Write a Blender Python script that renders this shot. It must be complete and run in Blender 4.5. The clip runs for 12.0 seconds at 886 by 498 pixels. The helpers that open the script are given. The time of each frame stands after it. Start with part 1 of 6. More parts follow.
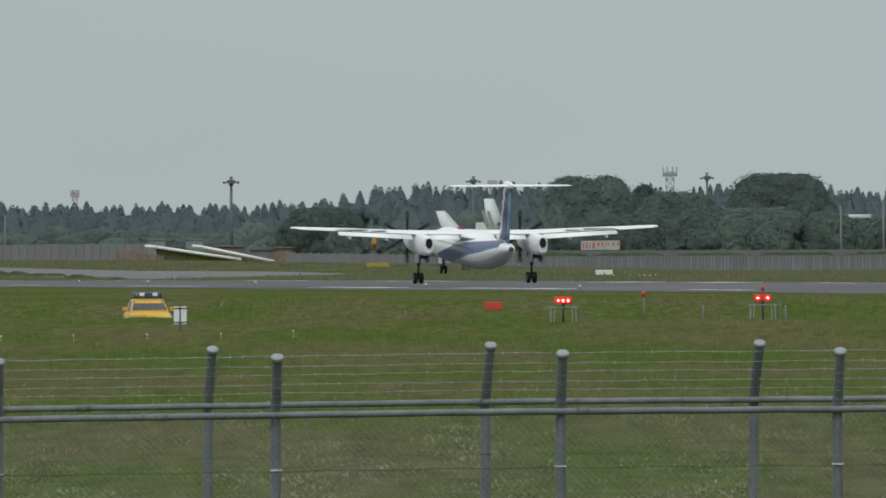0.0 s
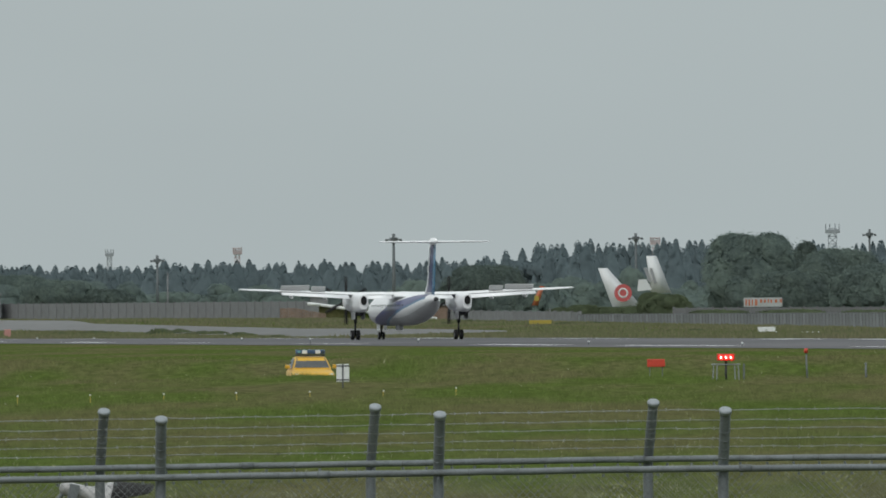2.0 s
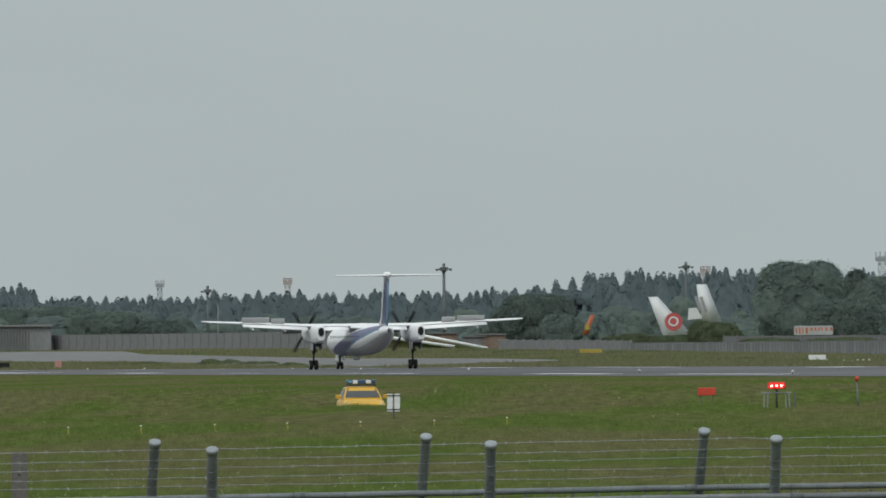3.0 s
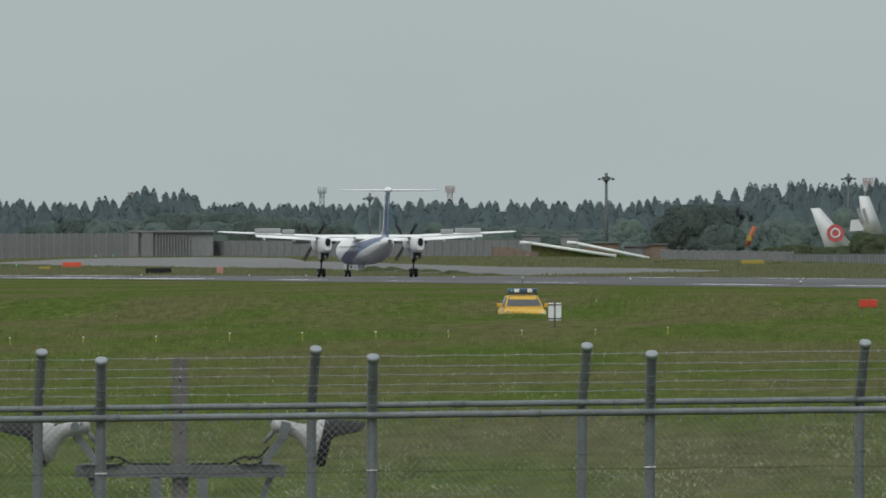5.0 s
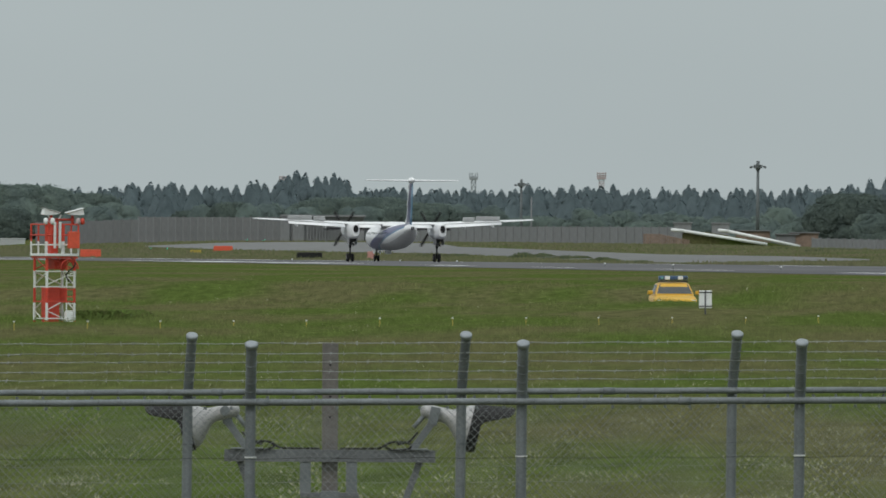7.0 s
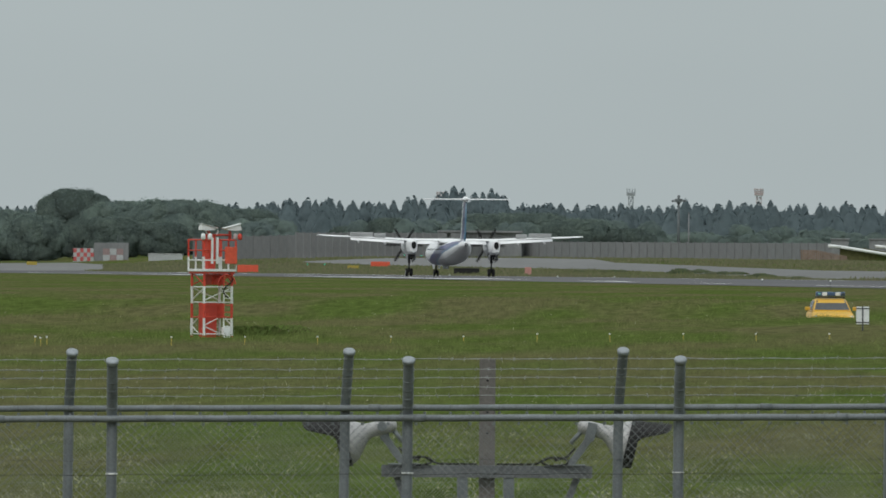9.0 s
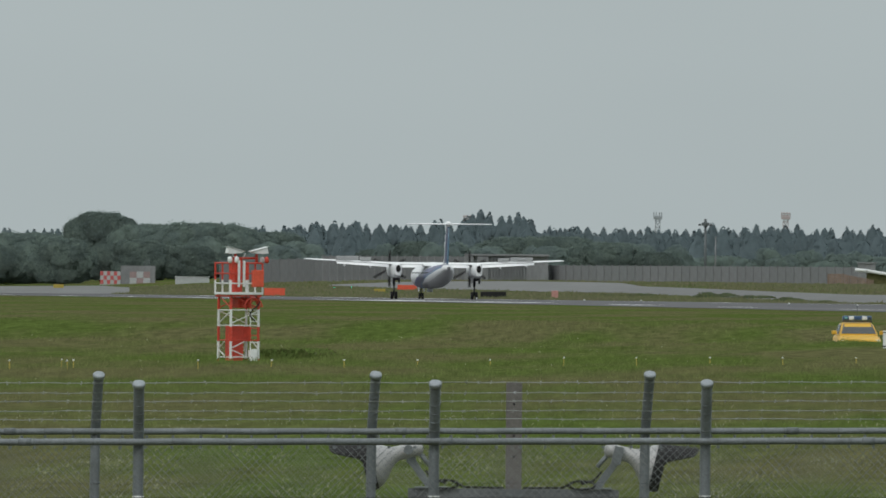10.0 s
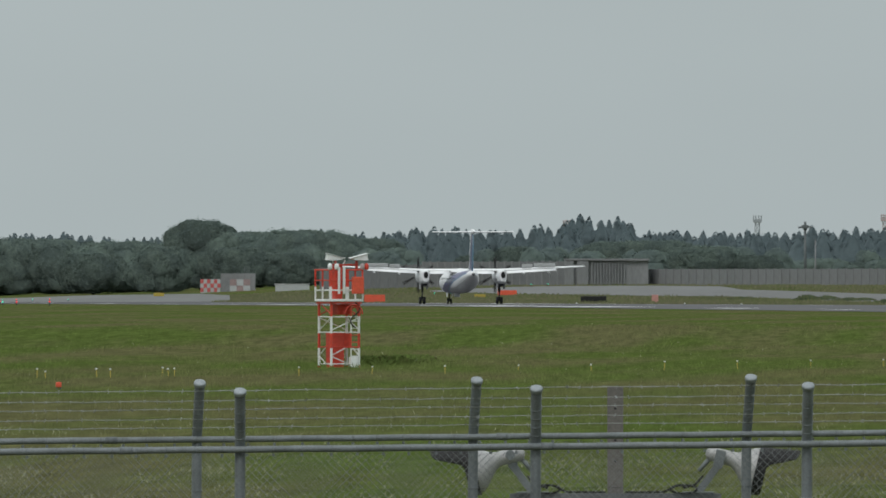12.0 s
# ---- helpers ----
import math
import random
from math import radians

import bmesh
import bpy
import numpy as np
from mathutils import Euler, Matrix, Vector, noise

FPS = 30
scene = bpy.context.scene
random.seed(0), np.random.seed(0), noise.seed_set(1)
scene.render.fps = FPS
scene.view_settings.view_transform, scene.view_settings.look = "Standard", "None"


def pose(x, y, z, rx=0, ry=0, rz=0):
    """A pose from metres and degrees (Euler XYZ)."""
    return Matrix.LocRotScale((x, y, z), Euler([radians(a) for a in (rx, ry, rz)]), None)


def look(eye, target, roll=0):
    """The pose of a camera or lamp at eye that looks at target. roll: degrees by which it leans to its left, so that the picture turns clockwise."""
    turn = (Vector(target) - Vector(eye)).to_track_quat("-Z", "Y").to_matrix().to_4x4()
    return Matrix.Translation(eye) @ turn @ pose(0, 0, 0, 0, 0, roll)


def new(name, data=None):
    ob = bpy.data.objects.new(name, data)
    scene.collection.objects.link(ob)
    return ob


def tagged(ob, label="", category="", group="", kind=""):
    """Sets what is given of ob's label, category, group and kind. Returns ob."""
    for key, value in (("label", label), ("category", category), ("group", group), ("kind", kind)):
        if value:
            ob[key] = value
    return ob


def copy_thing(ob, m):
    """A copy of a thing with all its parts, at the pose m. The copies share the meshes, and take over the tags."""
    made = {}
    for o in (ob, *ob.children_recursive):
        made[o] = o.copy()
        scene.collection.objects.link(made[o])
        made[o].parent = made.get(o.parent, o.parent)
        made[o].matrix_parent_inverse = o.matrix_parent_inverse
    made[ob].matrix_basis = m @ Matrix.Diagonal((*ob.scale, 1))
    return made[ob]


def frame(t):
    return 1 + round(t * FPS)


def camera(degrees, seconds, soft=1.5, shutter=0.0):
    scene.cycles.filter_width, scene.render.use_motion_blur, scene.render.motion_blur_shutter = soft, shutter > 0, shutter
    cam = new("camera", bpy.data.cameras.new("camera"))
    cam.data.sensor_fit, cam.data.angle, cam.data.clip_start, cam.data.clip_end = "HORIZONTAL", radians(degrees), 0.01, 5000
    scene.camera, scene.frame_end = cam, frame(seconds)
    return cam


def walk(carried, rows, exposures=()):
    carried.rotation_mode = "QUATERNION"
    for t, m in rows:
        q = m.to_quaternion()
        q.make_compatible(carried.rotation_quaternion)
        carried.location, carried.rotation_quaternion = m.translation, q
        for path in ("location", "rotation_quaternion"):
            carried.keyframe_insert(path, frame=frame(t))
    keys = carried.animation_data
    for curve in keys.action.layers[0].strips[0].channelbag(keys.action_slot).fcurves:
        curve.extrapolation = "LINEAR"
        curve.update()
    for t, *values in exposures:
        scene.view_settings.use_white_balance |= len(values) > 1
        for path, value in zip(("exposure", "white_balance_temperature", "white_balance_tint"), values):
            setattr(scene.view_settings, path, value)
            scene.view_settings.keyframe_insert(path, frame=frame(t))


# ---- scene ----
# Bearings are in units of 1/24000 rad to the right of the +y axis; distances in metres from the camera.
UNIT = 24000.0
EYE_Z = 2.0            # camera over the runway's surface, which is z = 0
cam = camera(3.7199, 12.0, 1.65, 0.35)
# seconds, degrees to the right, degrees up, degrees of lean
PATH = [
    (0.0, -0.0000, 0.0358, -0.325),
    (0.5, -0.1720, 0.0845, -0.288),
    (1.0, -0.3095, 0.1431, -0.179),
    (1.5, -0.5044, 0.1772, -0.328),
    (2.0, -0.6809, 0.2807, -0.401),
    (2.5, -0.8100, 0.3587, -0.288),
    (3.0, -0.8905, 0.4064, -0.629),
    (3.5, -1.1370, 0.3613, -0.622),
    (3.7, -1.2639, 0.3041, -0.630),
    (5.3, -1.6401, -0.0203, -0.016),
    (5.5, -1.7552, -0.0491, -0.045),
    (6.0, -2.0055, -0.0765, 0.038),
    (6.5, -2.1250, -0.0569, 0.387),
    (7.0, -2.2085, -0.0324, 0.359),
    (7.5, -2.4407, -0.0461, 0.407),
    (7.7, -2.5623, -0.0483, 0.458),
    (9.3, -2.9474, 0.0538, 0.481),
    (9.5, -2.9514, 0.0706, 0.580),
    (10.0, -2.9827, 0.1269, 0.493),
    (10.5, -3.1660, 0.1140, 0.396),
    (11.0, -3.3111, 0.1538, 0.291),
    (11.5, -3.3634, 0.1631, 0.048),
    (12.0, -3.4019, 0.1481, -0.016),
]


def aim(turn, tilt, lean):
    a, e = radians(turn), radians(tilt)
    return look((0, 0, EYE_Z), (1000 * math.sin(a) * math.cos(e), 1000 * math.cos(a) * math.cos(e), EYE_Z + 1000 * math.sin(e)), lean)


walk(cam, [(t, aim(a, e, r)) for t, a, e, r in PATH])

# ---- sky and light: overcast, brighter overhead than at the horizon ----
SUN_EL, SUN_AZ = radians(48), radians(205)
world = bpy.data.worlds.new("overcast_sky")
scene.world = world
world.use_nodes = True
wn, wl = world.node_tree.nodes, world.node_tree.links
wn.clear()
w_out = wn.new("ShaderNodeOutputWorld")
w_bg = wn.new("ShaderNodeBackground")
w_sky = wn.new("ShaderNodeTexSky")
w_sky.sky_type = "NISHITA"
w_sky.sun_disc = False
w_sky.sun_elevation, w_sky.sun_rotation = SUN_EL, SUN_AZ
w_sky.dust_density = 4.0
w_co = wn.new("ShaderNodeTexCoord")
w_sep = wn.new("ShaderNodeSeparateXYZ")
w_ramp = wn.new("ShaderNodeValToRGB")
w_mix = wn.new("ShaderNodeMix")
w_mix.data_type = "RGBA"
w_gain = wn.new("ShaderNodeMix")
w_gain.data_type = "RGBA"
w_gain.blend_type = "MULTIPLY"
w_gain.inputs[0].default_value = 1.0
w_ramp.color_ramp.elements[0].position, w_ramp.color_ramp.elements[0].color = 0.0, (4.25, 4.85, 4.95, 1)
w_ramp.color_ramp.elements[1].position, w_ramp.color_ramp.elements[1].color = 1.0, (10.2, 10.9, 11.0, 1)
w_noise = wn.new("ShaderNodeTexNoise")
w_noise.inputs["Scale"].default_value = 14.0
w_noise.inputs["Detail"].default_value = 3.0
w_map = wn.new("ShaderNodeMapping")
w_map.inputs["Scale"].default_value = (1.0, 1.0, 3.0)
w_cloud = wn.new("ShaderNodeMapRange")
w_cloud.inputs["To Min"].default_value, w_cloud.inputs["To Max"].default_value = 0.94, 1.06
wl.new(w_co.outputs["Generated"], w_sep.inputs[0])
wl.new(w_sep.outputs["Z"], w_ramp.inputs[0])
wl.new(w_co.outputs["Generated"], w_map.inputs[0])
wl.new(w_map.outputs[0], w_noise.inputs["Vector"])
wl.new(w_noise.outputs[0], w_cloud.inputs["Value"])
wl.new(w_ramp.outputs[0], w_gain.inputs[6])
wl.new(w_cloud.outputs[0], w_gain.inputs[7])
w_mix.inputs[0].default_value = 0.93
wl.new(w_sky.outputs[0], w_mix.inputs[6])
wl.new(w_gain.outputs[2], w_mix.inputs[7])
wl.new(w_mix.outputs[2], w_bg.inputs[0])
w_bg.inputs[1].default_value = 0.1
wl.new(w_bg.outputs[0], w_out.inputs[0])
sun = new("sun", bpy.data.lights.new("sun", "SUN"))
sun.data.energy, sun.data.angle, sun.data.color = 1.0, radians(25), (1.0, 0.97, 0.92)
sun.matrix_world = look((0, 0, 0), (-math.sin(SUN_AZ) * math.cos(SUN_EL), -math.cos(SUN_AZ) * math.cos(SUN_EL), -math.sin(SUN_EL)))


# ---- materials ----
def material(name, colour, rough=0.6, metal=0.0, scale=4.0, vary=0.25, fine=40.0, bump=0.0, each=0.0, other=None, stretch=(1, 1, 1), gloss=0.5, through_leaf=0.0):
    """Principled surface whose colour varies at two scales; other: second colour of the large patches; each: change from piece to piece."""
    m = bpy.data.materials.new(name)
    m.use_nodes = True
    n, l = m.node_tree.nodes, m.node_tree.links
    b = n["Principled BSDF"]
    b.inputs["Roughness"].default_value, b.inputs["Metallic"].default_value = rough, metal
    b.inputs["Specular IOR Level"].default_value = gloss
    co = n.new("ShaderNodeTexCoord")
    mp = n.new("ShaderNodeMapping")
    mp.inputs["Scale"].default_value = stretch
    l.new(co.outputs["Object"], mp.inputs[0])
    big, small = n.new("ShaderNodeTexNoise"), n.new("ShaderNodeTexNoise")
    for tex, s, d in ((big, scale, 4), (small, fine, 3)):
        tex.inputs["Scale"].default_value, tex.inputs["Detail"].default_value = s, d
        l.new(mp.outputs[0], tex.inputs["Vector"])
    other = other or tuple(c * (1 - vary) for c in colour)
    r = n.new("ShaderNodeValToRGB")
    r.color_ramp.elements[0].position, r.color_ramp.elements[0].color = 0.35, (*other, 1)
    r.color_ramp.elements[1].position, r.color_ramp.elements[1].color = 0.65, (*colour, 1)
    if name.startswith("grass_"):
        r.color_ramp.elements[0].position, r.color_ramp.elements[1].position = 0.41, 0.59
    l.new(big.outputs[0], r.inputs[0])
    gain = n.new("ShaderNodeMapRange")
    gain.inputs["From Min"].default_value, gain.inputs["From Max"].default_value = 0.25, 0.75
    gain.inputs["To Min"].default_value, gain.inputs["To Max"].default_value = 1 - vary, 1 + vary
    l.new(small.outputs[0], gain.inputs["Value"])
    mul = n.new("ShaderNodeMix")
    mul.data_type, mul.blend_type = "RGBA", "MULTIPLY"
    mul.inputs[0].default_value = 1.0
    l.new(r.outputs[0], mul.inputs[6])
    l.new(gain.outputs[0], mul.inputs[7])
    last = mul.outputs[2]
    if each:
        info = n.new("ShaderNodeObjectInfo")
        geo = n.new("ShaderNodeNewGeometry")
        add = n.new("ShaderNodeMath")
        l.new(info.outputs["Random"], add.inputs[0])
        l.new(geo.outputs["Random Per Island"], add.inputs[1])
        g2 = n.new("ShaderNodeMapRange")
        g2.inputs["From Max"].default_value = 2.0
        g2.inputs["To Min"].default_value, g2.inputs["To Max"].default_value = 1 - each, 1 + each
        l.new(add.outputs[0], g2.inputs["Value"])
        m2 = n.new("ShaderNodeMix")
        m2.data_type, m2.blend_type = "RGBA", "MULTIPLY"
        m2.inputs[0].default_value = 1.0
        l.new(last, m2.inputs[6])
        l.new(g2.outputs[0], m2.inputs[7])
        last = m2.outputs[2]
    l.new(last, b.inputs["Base Color"])
    if through_leaf:
        tr, mx = n.new("ShaderNodeBsdfTranslucent"), n.new("ShaderNodeMixShader")
        mx.inputs[0].default_value = through_leaf
        l.new(last, tr.inputs["Color"])
        l.new(b.outputs[0], mx.inputs[1])
        l.new(tr.outputs[0], mx.inputs[2])
        l.new(mx.outputs[0], n["Material Output"].inputs[0])
    if bump:
        bp = n.new("ShaderNodeBump")
        bp.inputs["Strength"].default_value = bump
        bp.inputs["Distance"].default_value = 0.02
        l.new(small.outputs[0], bp.inputs["Height"])
        l.new(bp.outputs[0], b.inputs["Normal"])
    return m


def glow(name, colour, power):
    m = bpy.data.materials.new(name)
    m.use_nodes = True
    b = m.node_tree.nodes["Principled BSDF"]
    b.inputs["Base Color"].default_value = (*colour, 1)
    b.inputs["Emission Color"].default_value = (*colour, 1)
    b.inputs["Emission Strength"].default_value = power
    return m


GRASS_SOIL = material("grass_ground", (0.070, 0.098, 0.025), 0.95, 0, 0.15, 0.34, 2.2, 0, 0, (0.097, 0.097, 0.044), (1.0, 0.11, 1), gloss=0.0)
GRASS_BLADE = material("grass_blades", (0.072, 0.101, 0.027), 0.9, 0, 0.15, 0.34, 2.2, 0, 0.75, (0.098, 0.099, 0.045), (1.0, 0.11, 1), gloss=0.0)
GRASS_DRY = material("dry_verge_grass", (0.135, 0.158, 0.075), 0.9, 0, 0.05, 0.25, 0.6, 0, 0.3, (0.178, 0.168, 0.112), (0.5, 1, 1), gloss=0.0)
TUFT = material("rank_grass", (0.115, 0.168, 0.046), 0.9, 0, 0.3, 0.3, 2.0, 0, 0.6, (0.13, 0.165, 0.056), gloss=0.0, through_leaf=0.5)
SEED = material("grass_seed_heads", (0.28, 0.285, 0.19), 0.8, 0, 1.0, 0.2, 9.0, 0, 0.3, gloss=0.0)
ASPHALT = material("runway_asphalt", (0.125, 0.125, 0.130), 0.95, 0, 0.03, 0.15, 0.6, 0, 0, (0.095, 0.095, 0.10), (1, 0.3, 1), gloss=0.12)
TAXI = material("taxiway_asphalt", (0.14, 0.142, 0.14), 0.9, 0, 0.03, 0.12, 0.5, 0, 0, (0.115, 0.117, 0.115), (1, 0.1, 1))
MARK = material("runway_marking_paint", (0.82, 0.83, 0.83), 0.7, 0, 0.2, 0.25, 2.0, 0, 0, (0.66, 0.67, 0.67))
STEEL = material("galvanised_steel", (0.175, 0.195, 0.207), 0.62, 0.2, 6.0, 0.2, 60.0, 0.08, 0.1, (0.125, 0.141, 0.15))
CAPS = material("cast_cap", (0.29, 0.32, 0.34), 0.65, 0.15, 9.0, 0.15, 70.0, 0.05, 0.08)
LINK = material("chain_link_wire", (0.21, 0.225, 0.23), 0.65, 0.2, 20.0, 0.2, 90.0)
WIRE = material("fence_wire", (0.30, 0.32, 0.32), 0.6, 0.2, 20.0, 0.2, 90.0)
CONCRETE = material("weathered_concrete", (0.225, 0.232, 0.240), 0.9, 0, 0.25, 0.12, 3.0, 0.1, 0.08, (0.185, 0.190, 0.198), (1, 1, 0.3), gloss=0.2)
CONCRETE_DARK = material("stained_concrete", (0.178, 0.183, 0.189), 0.9, 0, 0.25, 0.12, 3.0, 0.1, 0.08, (0.148, 0.152, 0.158), (1, 1, 0.3), gloss=0.2)
PANEL = material("wall_panel_steel", (0.205, 0.22, 0.23), 0.75, 0.05, 0.12, 0.15, 2.0, 0, 0.28, (0.175, 0.187, 0.195), (1, 1, 0.3), gloss=0.2)
WHITE = material("aircraft_white_paint", (0.82, 0.83, 0.84), 0.3, 0, 0.4, 0.03, 3.0)
BLUE = material("aircraft_blue_paint", (0.022, 0.026, 0.14), 0.3, 0, 0.5, 0.08, 3.0)
LIGHT_BLUE = material("aircraft_light_blue_paint", (0.03, 0.17, 0.32), 0.3, 0, 0.5, 0.08, 3.0)
GREY = material("aircraft_grey_paint", (0.30, 0.31, 0.32), 0.45, 0.1, 0.8, 0.12, 5.0)
BLACK = material("black_rubber", (0.012, 0.012, 0.013), 0.85, 0, 3.0, 0.2, 30.0)
DARK = material("dark_metal", (0.05, 0.052, 0.055), 0.5, 0.4, 3.0, 0.2, 20.0)
PANEL_LIGHT = material("spoiler_panel", (0.46, 0.47, 0.47), 0.5, 0.1, 0.8, 0.12, 5.0)
RED = material("red_oxide_paint", (0.62, 0.06, 0.03), 0.55, 0, 1.5, 0.15, 12.0, 0, 0.1, (0.50, 0.05, 0.03))
ORANGE = material("orange_red_paint", (0.70, 0.10, 0.05), 0.6, 0, 1.5, 0.12, 12.0)
PAINT_WHITE = material("white_paint", (0.74, 0.76, 0.76), 0.55, 0, 1.2, 0.08, 12.0, 0, 0.06)
YELLOW = material("car_yellow_paint", (0.62, 0.36, 0.03), 0.4, 0, 1.0, 0.05, 8.0)
# yellow kept dull and pale, with haze allowed for in the colour
SIGN_YELLOW = material("sign_yellow", (0.40, 0.31, 0.06), 0.8, 0, 1.0, 0.1, 8.0)
CAR_GLASS = material("windscreen_glass", (0.15, 0.16, 0.165), 0.15, 0, 1.0, 0.1, 6.0)
TEAL = material("beacon_lens", (0.18, 0.42, 0.42), 0.25, 0, 2.0, 0.1, 12.0)
# grey belly paint that also stands in for shade under the body
BELLY = material("aircraft_belly_grey", (0.58, 0.59, 0.60), 0.35, 0.0, 0.5, 0.08, 3.0)
GLASS = material("car_glass", (0.06, 0.075, 0.085), 0.12, 0, 1.0, 0.1, 6.0)
# cedar green paled and blued: the haze of distance is in this colour
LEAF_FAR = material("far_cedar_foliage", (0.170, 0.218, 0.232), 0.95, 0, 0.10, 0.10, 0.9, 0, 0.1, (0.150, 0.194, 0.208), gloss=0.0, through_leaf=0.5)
# bamboo and broadleaf greens lifted towards blue-grey, so they carry haze
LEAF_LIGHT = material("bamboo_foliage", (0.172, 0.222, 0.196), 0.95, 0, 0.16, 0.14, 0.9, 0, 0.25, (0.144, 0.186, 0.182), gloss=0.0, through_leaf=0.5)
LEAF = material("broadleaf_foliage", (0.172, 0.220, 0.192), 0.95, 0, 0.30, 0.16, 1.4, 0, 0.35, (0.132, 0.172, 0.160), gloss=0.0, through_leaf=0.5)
# shrub green holds a little haze as well
LEAF_MID = material("shrub_foliage", (0.136, 0.170, 0.098), 0.9, 0, 0.2, 0.15, 0.9, 0, 0.15, (0.100, 0.126, 0.078), gloss=0.0, through_leaf=0.5)
BARK = material("bark", (0.10, 0.085, 0.07), 0.9, 0, 1.0, 0.3, 6.0, gloss=0.0)
# HAZE_ paints: distance haze is mixed into the red, white and grey
HAZE_RED = material("faded_red_paint", (0.44, 0.375, 0.375), 0.8, 0, 0.5, 0.1, 3.0)
PINK = material("sun_bleached_red", (0.48, 0.24, 0.22), 0.8, 0, 0.5, 0.1, 3.0)
HUT_RED = material("dull_red_panel", (0.30, 0.22, 0.22), 0.8, 0, 0.5, 0.1, 3.0)
HAZE_WHITE = material("faded_white_paint", (0.42, 0.44, 0.45), 0.8, 0, 0.5, 0.1, 3.0)
# dark mast grey lifted a step to take in haze
MAST_GREY = material("mast_grey", (0.135, 0.152, 0.158), 0.7, 0.2, 0.5, 0.15, 3.0)
BROWN = material("rusty_brown_sheet", (0.23, 0.165, 0.13), 0.9, 0, 0.5, 0.25, 3.0, 0, 0.2)
WHITE_FAR = material("aircraft_white_gloss", (0.66, 0.68, 0.69), 0.4, 0, 0.4, 0.04, 3.0)
# red of far marks toned down for haze
ORANGE_RED = material("faded_red_mark", (0.50, 0.10, 0.10), 0.6, 0, 0.8, 0.1, 4.0)
HAZE_GREY = material("pale_grey_lattice", (0.30, 0.33, 0.345), 0.8, 0, 0.5, 0.1, 3.0)
FADED_ORANGE = material("tail_orange_paint", (0.50, 0.15, 0.07), 0.6, 0, 0.8, 0.1, 4.0)
DARK_BLUE = material("light_bar_blue", (0.05, 0.10, 0.20), 0.3, 0, 1.0, 0.2, 8.0)
CONCRETE_POST = material("post_concrete", (0.150, 0.140, 0.132), 0.95, 0, 3.0, 0.2, 40.0, 0.15, 0, (0.115, 0.108, 0.102))
STEEL_DARK = material("weathered_steel", (0.145, 0.155, 0.165), 0.65, 0.25, 4.0, 0.25, 40.0, 0.1, 0.1, (0.10, 0.105, 0.112))
HOUSING = material("lamp_grey_enamel", (0.37, 0.37, 0.37), 0.5, 0.1, 3.0, 0.08, 30.0)
LAMP_RED = glow("red_lamp", (1.0, 0.012, 0.01), 1.5)
LAMP_CORE = glow("red_lamp_core", (1.0, 0.42, 0.36), 5.0)
LAMP_GREEN = glow("green_lamp", (0.05, 0.8, 0.5), 0.9)


# ---- mesh helpers ----
def mesh_object(name, bm, mats, parent=None, smooth=False):
    me = bpy.data.meshes.new(name)
    bm.to_mesh(me)
    bm.free()
    for m in mats if isinstance(mats, (list, tuple)) else [mats]:
        me.materials.append(m)
    if smooth:
        for p in me.polygons:
            p.use_smooth = True
    ob = new(name, me)
    if parent:
        ob.parent = parent
    return ob


def part(name, bm, mats, parent, label="", smooth=False):
    ob = mesh_object(name, bm, mats, parent, smooth)
    return tagged(ob, label) if label else ob


def thing(name, label, category, m, group="", kind=""):
    ob = new(name)
    ob.matrix_basis = m
    return tagged(ob, label, category, group, kind)


def box(bm, x0, x1, y0, y1, z0, z1, bevel=0.0, m=None, mat=0):
    r = bmesh.ops.create_cube(bm, size=1, matrix=Matrix.LocRotScale(((x0 + x1) / 2, (y0 + y1) / 2, (z0 + z1) / 2), None, (x1 - x0, y1 - y0, z1 - z0)))
    vs = r["verts"]
    fs = {f for v in vs for f in v.link_faces}
    if bevel:
        es = list({e for v in vs for e in v.link_edges})
        g = bmesh.ops.bevel(bm, geom=es, offset=bevel, segments=2, affect="EDGES", profile=0.6)
        vs = list({v for f in g["faces"] for v in f.verts} | {v for v in vs if v.is_valid})
        fs = {f for v in vs for f in v.link_faces}
    for f in fs:
        f.material_index = mat
    if m is not None:
        bmesh.ops.transform(bm, matrix=m, verts=vs)
    return bm


def tube(bm, a, b, r0, r1=None, seg=8, mat=0, caps=True):
    """A round bar from a to b, radius r0 to r1."""
    a, b = Vector(a), Vector(b)
    r1 = r0 if r1 is None else r1
    q = (b - a).to_track_quat("Z", "Y").to_matrix()
    rings = []
    for c, r in ((a, r0), (b, r1)):
        rings.append([bm.verts.new(c + q @ Vector((r * math.cos(k * math.tau / seg), r * math.sin(k * math.tau / seg), 0))) for k in range(seg)])
    for k in range(seg):
        f = bm.faces.new((rings[0][k], rings[0][(k + 1) % seg], rings[1][(k + 1) % seg], rings[1][k]))
        f.material_index = mat
        f.smooth = seg > 6
    if caps:
        bm.faces.new(rings[0][::-1]).material_index = mat
        bm.faces.new(rings[1]).material_index = mat
    return bm


def loft(bm, rings, close=True, mat=None):
    """Skin over rings of equal length; mat(i, k, centre) gives the material of a face."""
    rows = [[bm.verts.new(p) for p in ring] for ring in rings]
    n = len(rows[0])
    for i in range(len(rows) - 1):
        for k in range(n):
            f = bm.faces.new((rows[i][k], rows[i][(k + 1) % n], rows[i + 1][(k + 1) % n], rows[i + 1][k]))
            f.smooth = True
            if mat:
                f.material_index = mat(i, k, f.calc_center_median())
    if close:
        bm.faces.new(rows[0][::-1])
        bm.faces.new(rows[-1])
    bmesh.ops.recalc_face_normals(bm, faces=bm.faces)
    return bm


def B():
    return bmesh.new()


